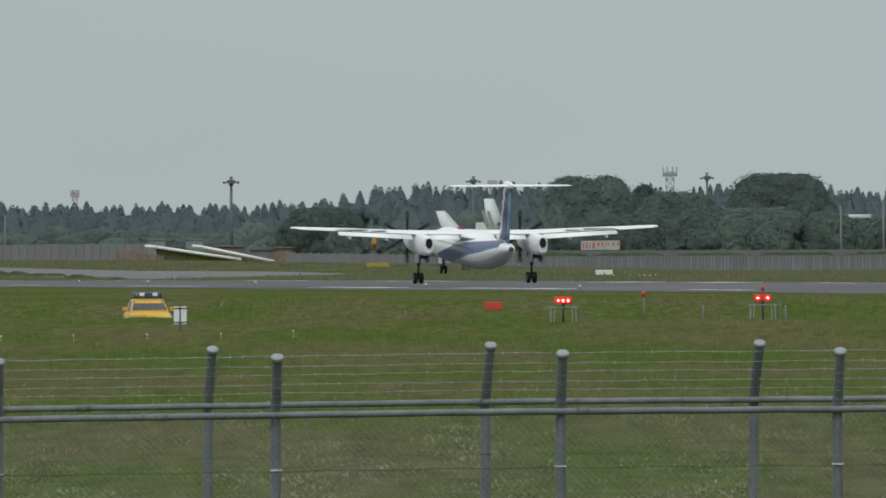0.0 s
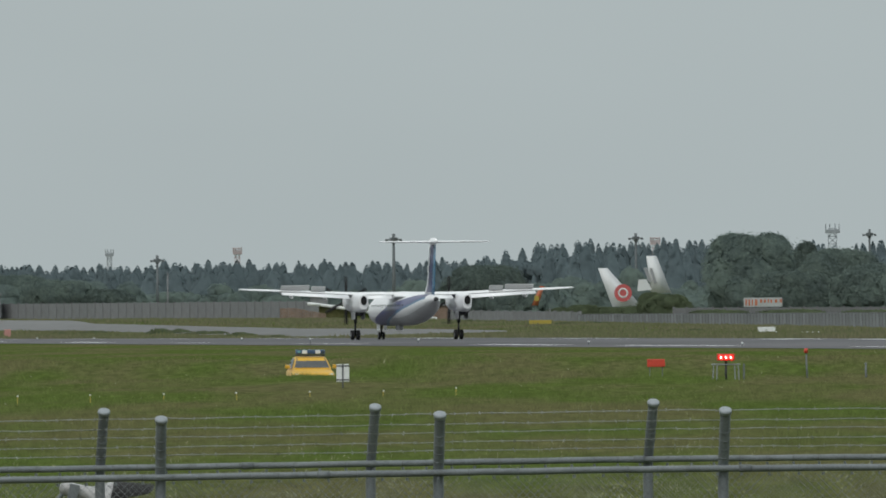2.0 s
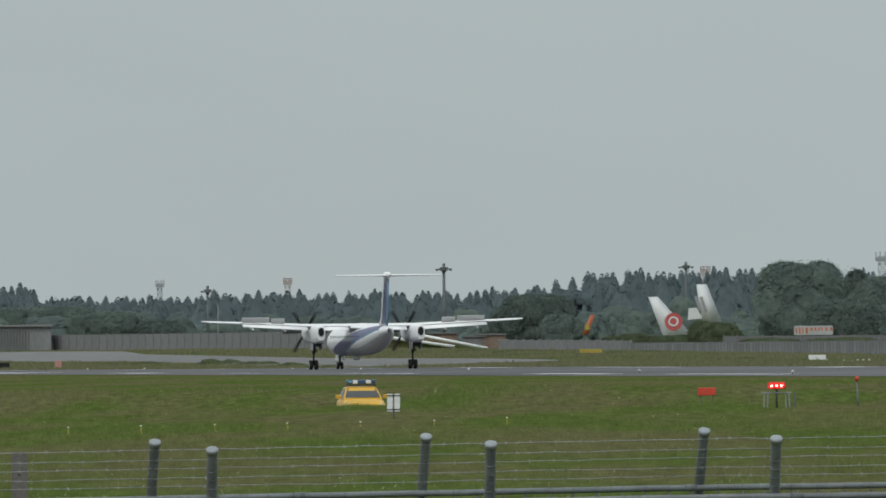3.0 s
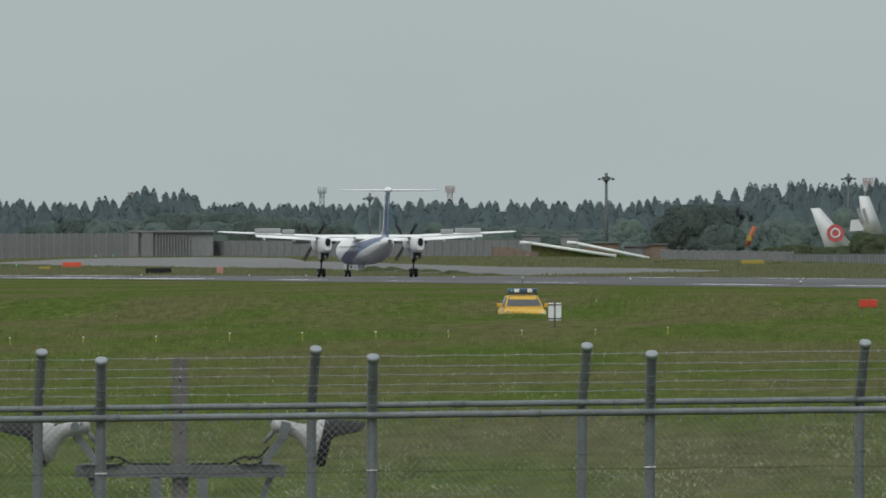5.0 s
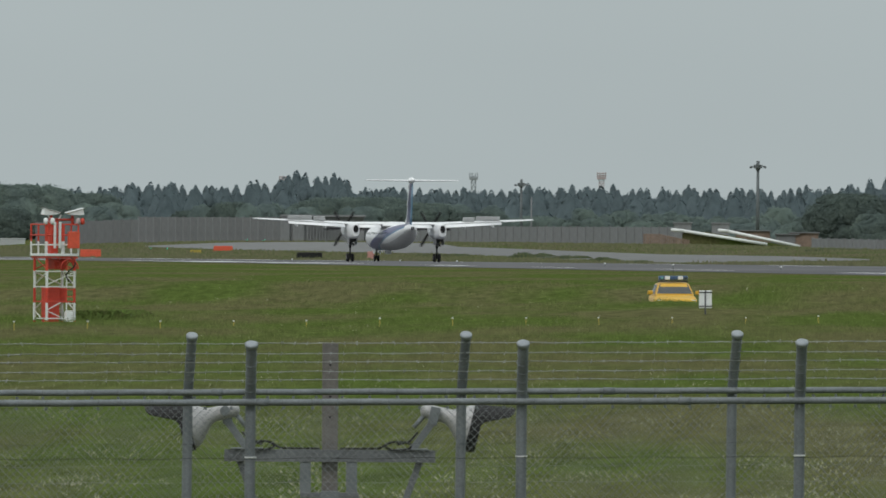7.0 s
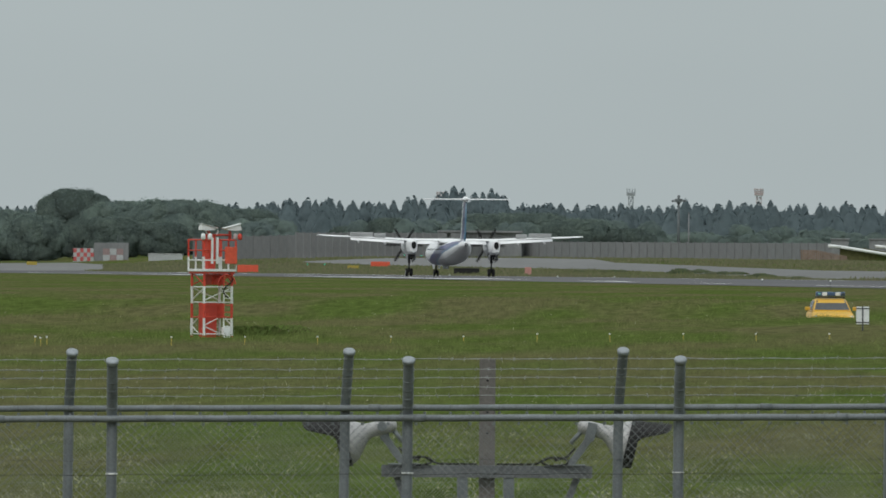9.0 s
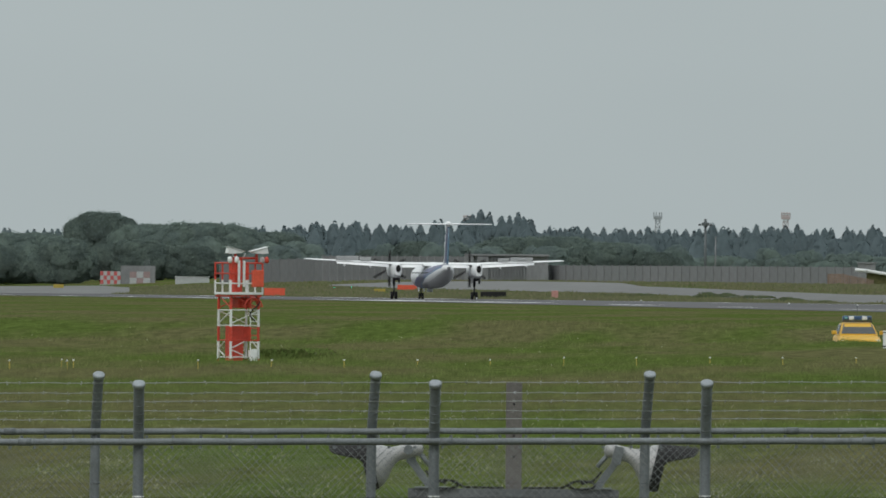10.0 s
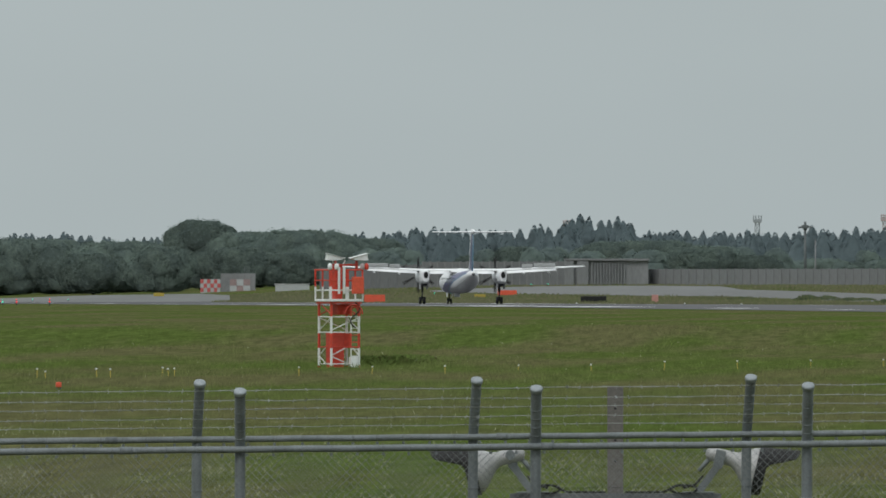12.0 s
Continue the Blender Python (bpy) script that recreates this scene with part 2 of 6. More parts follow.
def polytube(bm, pts, r, seg=6):
    """One round bar through a row of points."""
    rows = []
    for i, p in enumerate(pts):
        t = (pts[min(i + 1, len(pts) - 1)] - pts[max(i - 1, 0)])
        q = t.to_track_quat("Z", "Y").to_matrix()
        rows.append([bm.verts.new(p + q @ Vector((r * math.cos(k * math.tau / seg), r * math.sin(k * math.tau / seg), 0))) for k in range(seg)])
    for a, b in zip(rows, rows[1:]):
        for k in range(seg):
            bm.faces.new((a[k], a[(k + 1) % seg], b[(k + 1) % seg], b[k])).smooth = True
    return bm


# ---- the lie of the land ----
RUNWAY_TURN = -10.364                      # degrees of the runway's heading from +y
RDIR = Vector((math.sin(radians(RUNWAY_TURN)), math.cos(radians(RUNWAY_TURN)), 0))
RSIDE = Vector((RDIR.y, -RDIR.x, 0))       # to the right of the heading
TOUCH = Vector((1043 * math.sin(57 / UNIT), 1043 * math.cos(57 / UNIT), 0))
ACROSS = TOUCH.dot(RSIDE)                  # camera's distance from the centre line, 190 m


def smooth01(a, b, x):
    s = min(1.0, max(0.0, (x - a) / (b - a)))
    return s * s * (3 - 2 * s)


def table(x, xs, ys):
    return float(np.interp(x, xs, ys))


def fall(s):
    """The runway drops gently beyond its first 180 m."""
    return -0.0008 * max(0.0, min(s, 1100.0) - 180.0)


def height(x, y):
    """Ground level at a place."""
    d = math.hypot(x, y)
    if y <= 0:
        return -0.8
    u = math.atan2(x, y) * UNIT
    p = x * RSIDE.x + y * RSIDE.y
    z = table(d, [0, 60, 98, 140, 300, 510, 640, 720], [-0.9, -0.9, -0.8, -0.62, -0.42, -0.3, -0.1, 0.0])
    z += 0.07 * smooth01(440, 480, d) * (1 - smooth01(486, 500, d)) - 0.9 * smooth01(488, 510, d) * (1 - smooth01(575, 650, d))
    z += 0.16 * math.exp(-((u + 520) / 130) ** 2) * smooth01(440, 478, d) * (1 - smooth01(486, 500, d))
    z += fall(x * RDIR.x + y * RDIR.y - TOUCH.dot(RDIR)) * smooth01(560, 760, d) * (1 - smooth01(215, 245, p))
    rise = table(u, [-2200, -1500, -500, 0, 500], [1.4, 1.85, 1.55, 0.9, 0.1])
    z += rise * smooth01(238, 290, p)
    return z + (2.0 - z) * smooth01(2600, 3400, d)


def ground_at(u, d):
    a = u / UNIT
    x, y = d * math.sin(a), d * math.cos(a)
    return Vector((x, y, height(x, y)))


def facing(u, d, turn=0.0, dz=0.0):
    """A pose on the ground at a bearing and distance whose -y side faces the camera."""
    g = ground_at(u, d)
    return pose(g.x, g.y, g.z + dz, 0, 0, -math.degrees(u / UNIT) + turn)


def strip(name, label, category, mat, outline, lift, step=40):
    """A paved sheet laid on the ground between two lists of points across it."""
    bm = B()
    rows = []
    for a, b in outline:
        n = max(2, int((Vector(b) - Vector(a)).length / step))
        rows.append((Vector(a), Vector(b), n))
    n = max(r[2] for r in rows)
    grid = []
    for a, b, _ in rows:
        line = []
        for k in range(n + 1):
            q = a.lerp(b, k / n)
            line.append(bm.verts.new((q.x, q.y, height(q.x, q.y) + lift)))
        grid.append(line)
    for i in range(len(grid) - 1):
        for k in range(n):
            bm.faces.new((grid[i][k], grid[i][k + 1], grid[i + 1][k + 1], grid[i + 1][k]))
    bmesh.ops.recalc_face_normals(bm, faces=bm.faces)
    if sum(f.normal.z for f in bm.faces) < 0:
        bmesh.ops.reverse_faces(bm, faces=bm.faces)
    return tagged(mesh_object(name, bm, mat), label, category, "", "structure")


def along(s, p):
    """A place by metres along the runway from the touchdown point and metres from the camera's parallel line."""
    q = TOUCH + RDIR * s + RSIDE * (p - ACROSS)
    return (q.x, q.y)


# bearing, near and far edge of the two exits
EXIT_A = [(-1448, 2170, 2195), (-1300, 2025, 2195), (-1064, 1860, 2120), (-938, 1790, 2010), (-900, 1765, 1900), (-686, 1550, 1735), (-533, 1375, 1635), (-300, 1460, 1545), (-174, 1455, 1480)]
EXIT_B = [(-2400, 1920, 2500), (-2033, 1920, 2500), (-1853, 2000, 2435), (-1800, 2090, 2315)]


def build_ground():
    rs = [2, 30, 60, 80, 98, 120, 140, 180, 240, 300, 400, 470, 480, 486, 490, 495, 500, 505, 510, 530, 560, 575, 590, 605, 620, 635, 650, 680, 720, 800, 950, 1100, 1250]
    rs += list(range(1300, 2700, 25)) + [2800, 3000, 3200, 3400, 3900, 4900]
    angs = [radians(a) for a in (-170, -140, -110, -80, -50, -30, -20, -14, -10, -8)]
    angs += [radians(-7 + 0.1 * k) for k in range(111)] + [radians(a) for a in (4.4, 5, 6, 8, 11, 15, 20, 30, 50, 80, 110, 140, 170)]
    bm = B()
    rows = []
    for r in rs:
        rows.append([bm.verts.new((r * math.sin(a), r * math.cos(a), height(r * math.sin(a), r * math.cos(a)))) for a in angs])
    n = len(angs)
    for i in range(len(rows) - 1):
        for k in range(n):
            j = (k + 1) % n
            bm.faces.new((rows[i][k], rows[i + 1][k], rows[i + 1][j], rows[i][j]))
    bm.faces.new(rows[0])
    bmesh.ops.recalc_face_normals(bm, faces=bm.faces)
    for f in bm.faces:
        f.smooth = True
    tagged(mesh_object("ground", bm, GRASS_SOIL), "wide mown airfield grass with paler dry patches", "ground", "", "structure")


def build_pavements():
    ss = list(range(-900, 2401, 50))
    strip("runway", "grey asphalt runway with worn white edge lines", "runway", ASPHALT, [(along(s, 150), along(s, 210)) for s in ss], 0.02, 20)
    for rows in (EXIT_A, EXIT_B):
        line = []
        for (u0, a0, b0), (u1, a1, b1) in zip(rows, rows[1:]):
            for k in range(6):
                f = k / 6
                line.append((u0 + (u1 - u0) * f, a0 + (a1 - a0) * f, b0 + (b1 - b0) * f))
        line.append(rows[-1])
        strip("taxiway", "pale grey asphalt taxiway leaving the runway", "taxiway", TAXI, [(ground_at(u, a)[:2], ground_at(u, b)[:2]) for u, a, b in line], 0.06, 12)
    # edge lines: worn broken rests, and a solid stretch widened to carry pavement sheen
    rng = random.Random(3)
    for p, solid in ((159.5, (95, 262)), (203.5, (-60, -20))):
        s = -420.0
        while s < 900:
            if solid[0] <= s < solid[1]:
                n, lift = solid[1] - s, 0.03
                w = 7.0 if p < 180 else 3.0
            else:
                n, lift = rng.uniform(8, 45), 0.03
                w = rng.uniform(0.8, 2.2)
                if rng.random() < 0.35:
                    n *= 1.8
                    w = 3.5
                if solid[0] > s and s + n > solid[0]:
                    n = solid[0] - s
            strip("edge_line", "worn white painted runway edge line, widened for pavement sheen", "marking", MARK, [(along(s, p - w / 2), along(s, p + w / 2)), (along(s + n, p - w / 2), along(s + n, p + w / 2))], lift, 5)
            s += n + (rng.uniform(15, 60) if not solid[0] <= s < solid[1] else 20)


build_ground()
build_pavements()


# ---- far woods ----
def leaf_normal(o):
    """Shading normal bent mostly up, partly out of the crown, to light foliage evenly."""
    return tuple((Vector(o).normalized() * 0.5 + Vector((0, -0.35, 0.75))).normalized())


def foliage_mesh(name, out, mat):
    me = bpy.data.meshes.new(name)
    me.from_pydata(out[0], [], out[1])
    me.polygons.foreach_set("use_smooth", np.ones(len(out[1]), bool))
    me.normals_split_custom_set_from_vertices(out[2])
    me.materials.append(mat)
    return me


def leaf_cloud(rng, n, point_fn, size, out, stir=0.38):
    """n small leaf sprays, tilted every way; point_fn gives a place and the way out of the crown."""
    verts, faces, normals = out
    for _ in range(n):
        c, o = point_fn()
        normals.extend((leaf_normal(o),) * 3)
        o = Vector((o[0] + rng.uniform(-stir, stir), o[1] + rng.uniform(-stir, stir), o[2] + rng.uniform(-0.4, stir))).normalized()
        t1 = o.orthogonal().normalized()
        t2 = o.cross(t1)
        a = rng.uniform(0, math.tau)
        s = size * rng.uniform(0.5, 1.4)
        e1 = (t1 * math.cos(a) + t2 * math.sin(a)) * s
        e2 = (t2 * math.cos(a) - t1 * math.sin(a)) * s * 0.7
        base = len(verts)
        c = Vector(c)
        verts.extend((tuple(c - e1 * 0.8 - e2 * 0.6), tuple(c + e1 * 0.8 - e2 * 0.6), tuple(c + e2)))
        faces.append((base, base + 1, base + 2))


def conifer(rng, x, y, z, h, w, out, n=400):
    """A slim core hung all over with small drooping sprays that thin out to a leading shoot."""
    verts, faces, normals = out
    lean = rng.uniform(-0.02, 0.02)
    full = rng.uniform(0.55, 0.75)
    sides, levels = 9, 7
    base = len(verts)
    for k in range(levels):
        f = 0.95 * k / (levels - 1)
        for q in range(sides):
            a = q * math.tau / sides
            r = 0.82 * w * (1 - f) ** full * rng.uniform(0.92, 1.08)
            verts.append((x + lean * h * f + r * math.cos(a), y + r * math.sin(a), z + h * f))
            normals.append(leaf_normal((math.cos(a), math.sin(a), 0.4)))
    for k in range(levels - 1):
        for q in range(sides):
            a, b = base + k * sides + q, base + k * sides + (q + 1) % sides
            faces.append((a, b, b + sides, a + sides))
    boughs = [(rng.random(), rng.uniform(0, math.tau), rng.uniform(0.95, 1.18)) for _ in range(16)]

    def point():
        if rng.random() < 0.5:
            f, a, k = boughs[rng.randrange(16)]
            f, a = f + rng.uniform(-0.03, 0.03), a + rng.uniform(-0.3, 0.3)
        else:
            f, a, k = rng.random() ** 0.75, rng.uniform(0, math.tau), 1.0
        f = min(1.0, max(0.0, f))
        r = w * (1 - f) ** full * rng.uniform(0.8, 1.03) * k + 0.05
        return (x + r * math.cos(a) + lean * h * f, y + r * math.sin(a), z + h * f - 0.12 * r), (math.cos(a), math.sin(a), 0.4)
    leaf_cloud(rng, n, point, 0.36, out)


_BALL = []


def ball(c, r, out, rng, squash=1.0):
    """A lumpy closed form of eighty faces that backs the leaves."""
    if not _BALL:
        bm = B()
        bmesh.ops.create_icosphere(bm, subdivisions=2, radius=1)
        _BALL.append([v.co.copy() for v in bm.verts])
        _BALL.append([tuple(v.index for v in f.verts) for f in bm.faces])
        bm.free()
    base = len(out[0])
    for v in _BALL[0]:
        k = rng.uniform(0.85, 1.1)
        out[0].append((c[0] + v.x * r[0] * k, c[1] + v.y * r[1] * k, c[2] + v.z * r[2] * k))
        out[2].append(leaf_normal(v))
    out[1].extend(tuple(base + i for i in f) for f in _BALL[1])


def dome(rng, x, y, z, h, w, out, n=400, size=0.8):
    blobs = [(rng.uniform(-0.6, 0.6) * w, rng.uniform(-0.5, 0.5) * w, h * rng.uniform(0.3, 0.78), w * rng.uniform(0.3, 0.5)) for _ in range(8)]
    blobs += [(0, 0, h * 0.72, w * 0.5), (0, 0, h * 0.3, w * 0.8)]
    for bx, by, bz, br in blobs:
        ball((x + bx, y + by, z + bz), (br * 0.96, br * 0.96, min(br, h - bz) * 0.96), out, rng)

    def point():
        bx, by, bz, br = blobs[rng.randrange(len(blobs))]
        v = Vector((rng.gauss(0, 1), -abs(rng.gauss(0, 1)), rng.gauss(0, 1))).normalized() * rng.uniform(0.96, 1.08)
        return (x + bx + v.x * br, y + by + v.y * br, z + max(0.1, bz + v.z * min(br, h - bz))), v
    leaf_cloud(rng, n, point, size, out)


def stuff(name, label, category, mat, out):
    return tagged(new(name, foliage_mesh(name, out, mat)), label, category, "", "stuff")


def top_z(v, d):
    """Height of what stands v units under the level of the eye plus fifteen, at a distance."""
    return EYE_Z - (v - 15) / UNIT * d


# the skyline of the cedar wood: bearing and how high it reaches
SKY_U = [-2400, -2080, -1990, -1900, -1820, -1700, -1600, -1500, -1400, -1330, -1240, -1190, -1150, -1110, -1060, -900, -800, -600, -400, -250, -200, -140, -60, 0, 60, 130, 250, 360, 440, 520, 640, 800, 1000]
SKY_V = [-75, -72, -66, -70, -72, -76, -72, -80, -84, -80, -88, -104, -108, -100, -78, -78, -80, -82, -80, -82, -94, -104, -118, -108, -113, -119, -111, -105, -109, -114, -102, -99, -102]


def build_woods():
    rng = random.Random(7)
    out = ([], [], [])
    u = -2380.0
    while u < 1000:
        v = table(u, SKY_U, SKY_V) + rng.uniform(-2, 6) - (7 if rng.random() < 0.10 else 0)
        d = rng.uniform(2750, 3000)
        g = ground_at(u, d)
        h = top_z(v, d) - g.z
        if rng.random() < 0.75:
            conifer(rng, g.x, g.y, g.z, h, rng.uniform(3.2, 4.6), out)
        else:
            dome(rng, g.x, g.y, g.z, h * rng.uniform(0.93, 0.99), rng.uniform(2.6, 4.0), out, 600, 0.36)
        if rng.random() < 0.75:
            g2 = ground_at(u + rng.uniform(-10, 10), d - 60)
            conifer(rng, g2.x, g2.y, g2.z, h * rng.uniform(0.8, 0.95), rng.uniform(3.4, 4.8), out, 340)
        u += rng.uniform(6, 15)
    stuff("cedar_wood", "distant cedar wood with pointed tops, blue-grey haze in its colour", "forest", LEAF_FAR, out)
    out = ([], [], [])
    u = -1560.0
    while u < 900:
        d = rng.uniform(2450, 2640)
        g = ground_at(u, d)
        top = rng.uniform(-52, -18) - (22 if -60 < u < 60 else 0)
        dome(rng, g.x, g.y, g.z, top_z(top, d) - g.z, rng.uniform(3, 6), out, 1100, 0.34)
        u += rng.uniform(18, 40)
    stuff("bamboo_thicket", "lighter green undergrowth before the cedar wood, paled for haze", "thicket", LEAF_LIGHT, out)


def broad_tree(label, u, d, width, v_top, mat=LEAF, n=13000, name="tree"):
    """A broadleaf tree or clump with forked trunk; width in bearing units."""
    g = ground_at(u, d)
    w, h = width / UNIT * d, top_z(v_top, d) - g.z
    rng = random.Random(int(u * 7 + d))
    t = thing(name, label, "tree" if name == "tree" else "bush", pose(g.x, g.y, g.z))
    bm = B()
    tube(bm, (0, 0, -0.3), (0.05 * w, 0, h * 0.45), 0.035 * h + 0.1, 0.02 * h + 0.05, 7)
    for k in range(6):
        a = k * 1.05 + rng.random()
        tube(bm, (0.04 * w, 0, h * rng.uniform(0.25, 0.42)), (math.cos(a) * w * 0.33, math.sin(a) * w * 0.25, h * rng.uniform(0.55, 0.8)), 0.014 * h + 0.03, 0.02, 5)
    part("trunk", bm, BARK, t)
    out = ([], [], [])
    # a low-relief crown: one main form with many lumps set into its surface
    rx, ry, rz = 0.42 * w, 0.34 * w, 0.5 * h
    lumps = [(Vector((0, 0, rz * 0.98)), Vector((rx * 0.93, ry * 0.93, rz * 0.95))), (Vector((0, 0, 0.28 * h)), Vector((rx * 1.0, ry, 0.3 * h)))]
    for _ in range(34):
        v = Vector((rng.gauss(0, 1), -abs(rng.gauss(0, 1)), rng.gauss(0.15, 0.9))).normalized()
        q = rng.uniform(0.13, 0.24)
        k = rng.uniform(0.70, 0.86)
        c = Vector((v.x * rx * k, v.y * ry * k, max(0.12 * h, rz + v.z * rz * k)))
        up = min(q * 0.5 * (w + h), h * 0.995 - c.z, c.z)
        lumps.append((c, Vector((q * w, q * w * 0.8, max(0.3, up)))))
    for c, r in lumps:
        ball(c, r * 0.93, out, rng)
    share = [(r.x + r.y) * r.z for c, r in lumps]
    share[0] *= 0.6
    pick = rng.choices(range(len(lumps)), share, k=n)

    def point():
        c, r = lumps[pick.pop()]
        v = Vector((rng.gauss(0, 1), -abs(rng.gauss(0, 1)), rng.gauss(0.3, 1))).normalized()
        f = rng.uniform(0.93, 1.04) + (rng.uniform(0.04, 0.16) if rng.random() < 0.13 else 0.0)
        return (c.x + v.x * r.x * f, c.y + v.y * r.y * f, max(0.03 * h, c.z + v.z * r.z * f)), v
    leaf_cloud(rng, n, point, 0.26, out)
    c = new("crown", foliage_mesh("crown", out, mat))
    c.parent = t
    return t


def weeds(u, d, width, v_top, green=LEAF_MID):
    """A ragged patch of upright weeds; width in bearing units."""
    g = ground_at(u, d)
    w, h = width / UNIT * d * 0.75, max(0.3, 1.15 * (top_z(v_top, d) - g.z))
    rng = random.Random(int(u * 3 + d))
    t = thing("bush", "ragged green weeds standing in the airfield grass", "bush", pose(g.x, g.y, g.z))
    tufts = [(rng.gauss(0, 0.4) * w, rng.uniform(-1, 1) * 4, rng.uniform(0.45, 1.0)) for _ in range(16)]
    for name, mat, n in (("stem", green, 700), ("dry_stem", GRASS_DRY if green is LEAF_MID else GRASS_BLADE, 260)):
        bm = B()
        for _ in range(n):
            cx, cy, k = tufts[rng.randrange(16)]
            x, y = cx + rng.gauss(0, 0.14) * w, cy + rng.uniform(-2, 2)
            top = h * k * rng.uniform(0.35, 1.0) * max(0.15, 1 - (x / w) ** 2 * 0.7)
            b, l = rng.uniform(0.05, 0.16), rng.uniform(-0.25, 0.25)
            v = [bm.verts.new(p) for p in ((x - b, y, -0.05), (x + b, y, -0.05), (x + b * 0.8 + l * 0.6, y - 0.1, top * 0.7), (x + l, y - 0.1, top))]
            bm.faces.new(v)
        tagged(part(name, bm, mat, t), kind="stuff")


def build_trees():
    dark = "dense broadleaf tree behind the airfield wall, its green paled for haze"
    for u, d, w, v in ((250, 2150, 190, -128), (345, 2250, 70, -112), (420, 2200, 170, -100), (330, 2100, 150, -60), (470, 2080, 160, -70),
                       (600, 2150, 210, -131), (560, 2050, 170, -70), (680, 2050, 130, -60), (760, 2150, 130, -50), (850, 2250, 160, -80), (-215, 2080, 150, -74), (-168, 2060, 80, -38),
                       (-1660, 2560, 200, -82), (-1760, 2580, 160, -78), (-1850, 2590, 150, -100), (-1985, 2610, 190, -62), (-2100, 2640, 200, -66), (-2200, 2640, 200, -68), (-2290, 2640, 200, -70),
                       (-1560, 2570, 150, -66), (-1780, 2540, 120, -50), (-1920, 2540, 120, -52), (-2040, 2560, 140, -40), (-1700, 2540, 110, -40)):
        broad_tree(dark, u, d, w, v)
    for u, d, w, v in ((-40, 2060, 60, -2), (10, 2080, 70, 2), (60, 2070, 70, 0), (110, 2040, 80, -20), (84, 2060, 60, -24), (-80, 2000, 50, 2), (330, 1690, 150, 9), (470, 1670, 150, 10), (620, 1660, 160, 10), (780, 1640, 160, 10), (200, 1700, 120, 9)):
        broad_tree("low dark green bushes behind the wall", u, d, w, v, LEAF_MID, 3000, "bush")
    for u, d, w, v in ((-783, 1640, 52, 33), (-705, 1600, 57, 36), (-638, 1480, 55, 40), (-575, 1400, 28, 46), (-748, 1660, 31, 34), (-900, 1690, 41, 36), (-960, 1720, 31, 38), (-20, 1600, 52, 27), (-70, 1590, 31, 35), (-240, 1690, 62, 27), (-190, 1680, 52, 30), (-330, 1720, 41, 28), (-270, 1640, 31, 34), (420, 1330, 41, 48), (160, 1400, 24, 45)):
        weeds(u, d, w, v)
    for u, d, w, v in ((-1548, 403, 120, 144), (-1495, 412, 90, 146)):
        weeds(u, d, w, v, TUFT)
    for u, d, w, v in ((-1130, 2500, 150, -60), (-1040, 2500, 190, -62), (-960, 2480, 150, -52), (-880, 2480, 120, -36), (-1290, 2500, 110, -52), (-1360, 2520, 100, -36), (-700, 2500, 90, -24), (-560, 2480, 70, -22)):
        broad_tree("rounded green tree growing beyond the boundary wall", u, d, w, v)


build_woods()
build_trees()


# ---- the airfield's own things ----
def on_ground(name, label, category, u, d, turn=0.0, group=""):
    return thing(name, label, category, facing(u, d, turn), group)


def wall(name, label, u0, d0, u1, d1, top0, top1, pitch, mat, post_mat, post_w=0.35, cap=True):
    """A panel wall between two bearings, its top at the given levels; panels and posts are pieces of their own."""
    a, b = ground_at(u0, d0), ground_at(u1, d1)
    n = max(1, round((b - a).length / pitch))
    w = thing(name, label, "wall", pose(0, 0, 0), "", "structure")
    run = (b - a) / n
    ang = math.degrees(math.atan2(run.y, run.x))
    length = math.hypot(run.x, run.y)
    hmid = ((top_z(top0, d0) + top_z(top1, d1)) / 2) - (a.z + b.z) / 2
    bm = B()
    box(bm, 0.008, length - 0.008, -0.08, 0.08, -0.4, hmid, 0.012)
    first = part("panel", bm, mat, w)
    bm = B()
    box(bm, -post_w / 2, post_w / 2, -0.14, 0.2, -0.4, hmid + 0.12, 0.03)
    post = part("wall_post", bm, post_mat, w)
    for k in range(n + 1):
        z = (top_z(top0, d0) * (n - k) + top_z(top1, d1) * k) / n - hmid
        m = pose(a.x + run.x * k, a.y + run.y * k, z, 0, 0, ang)
        for src, last in ((first, n - 1), (post, n)):
            if k > last:
                continue
            ob = src if k == 0 else new(src.name.split(".")[0], src.data)
            ob.parent = w
            ob.matrix_basis = m
    return w


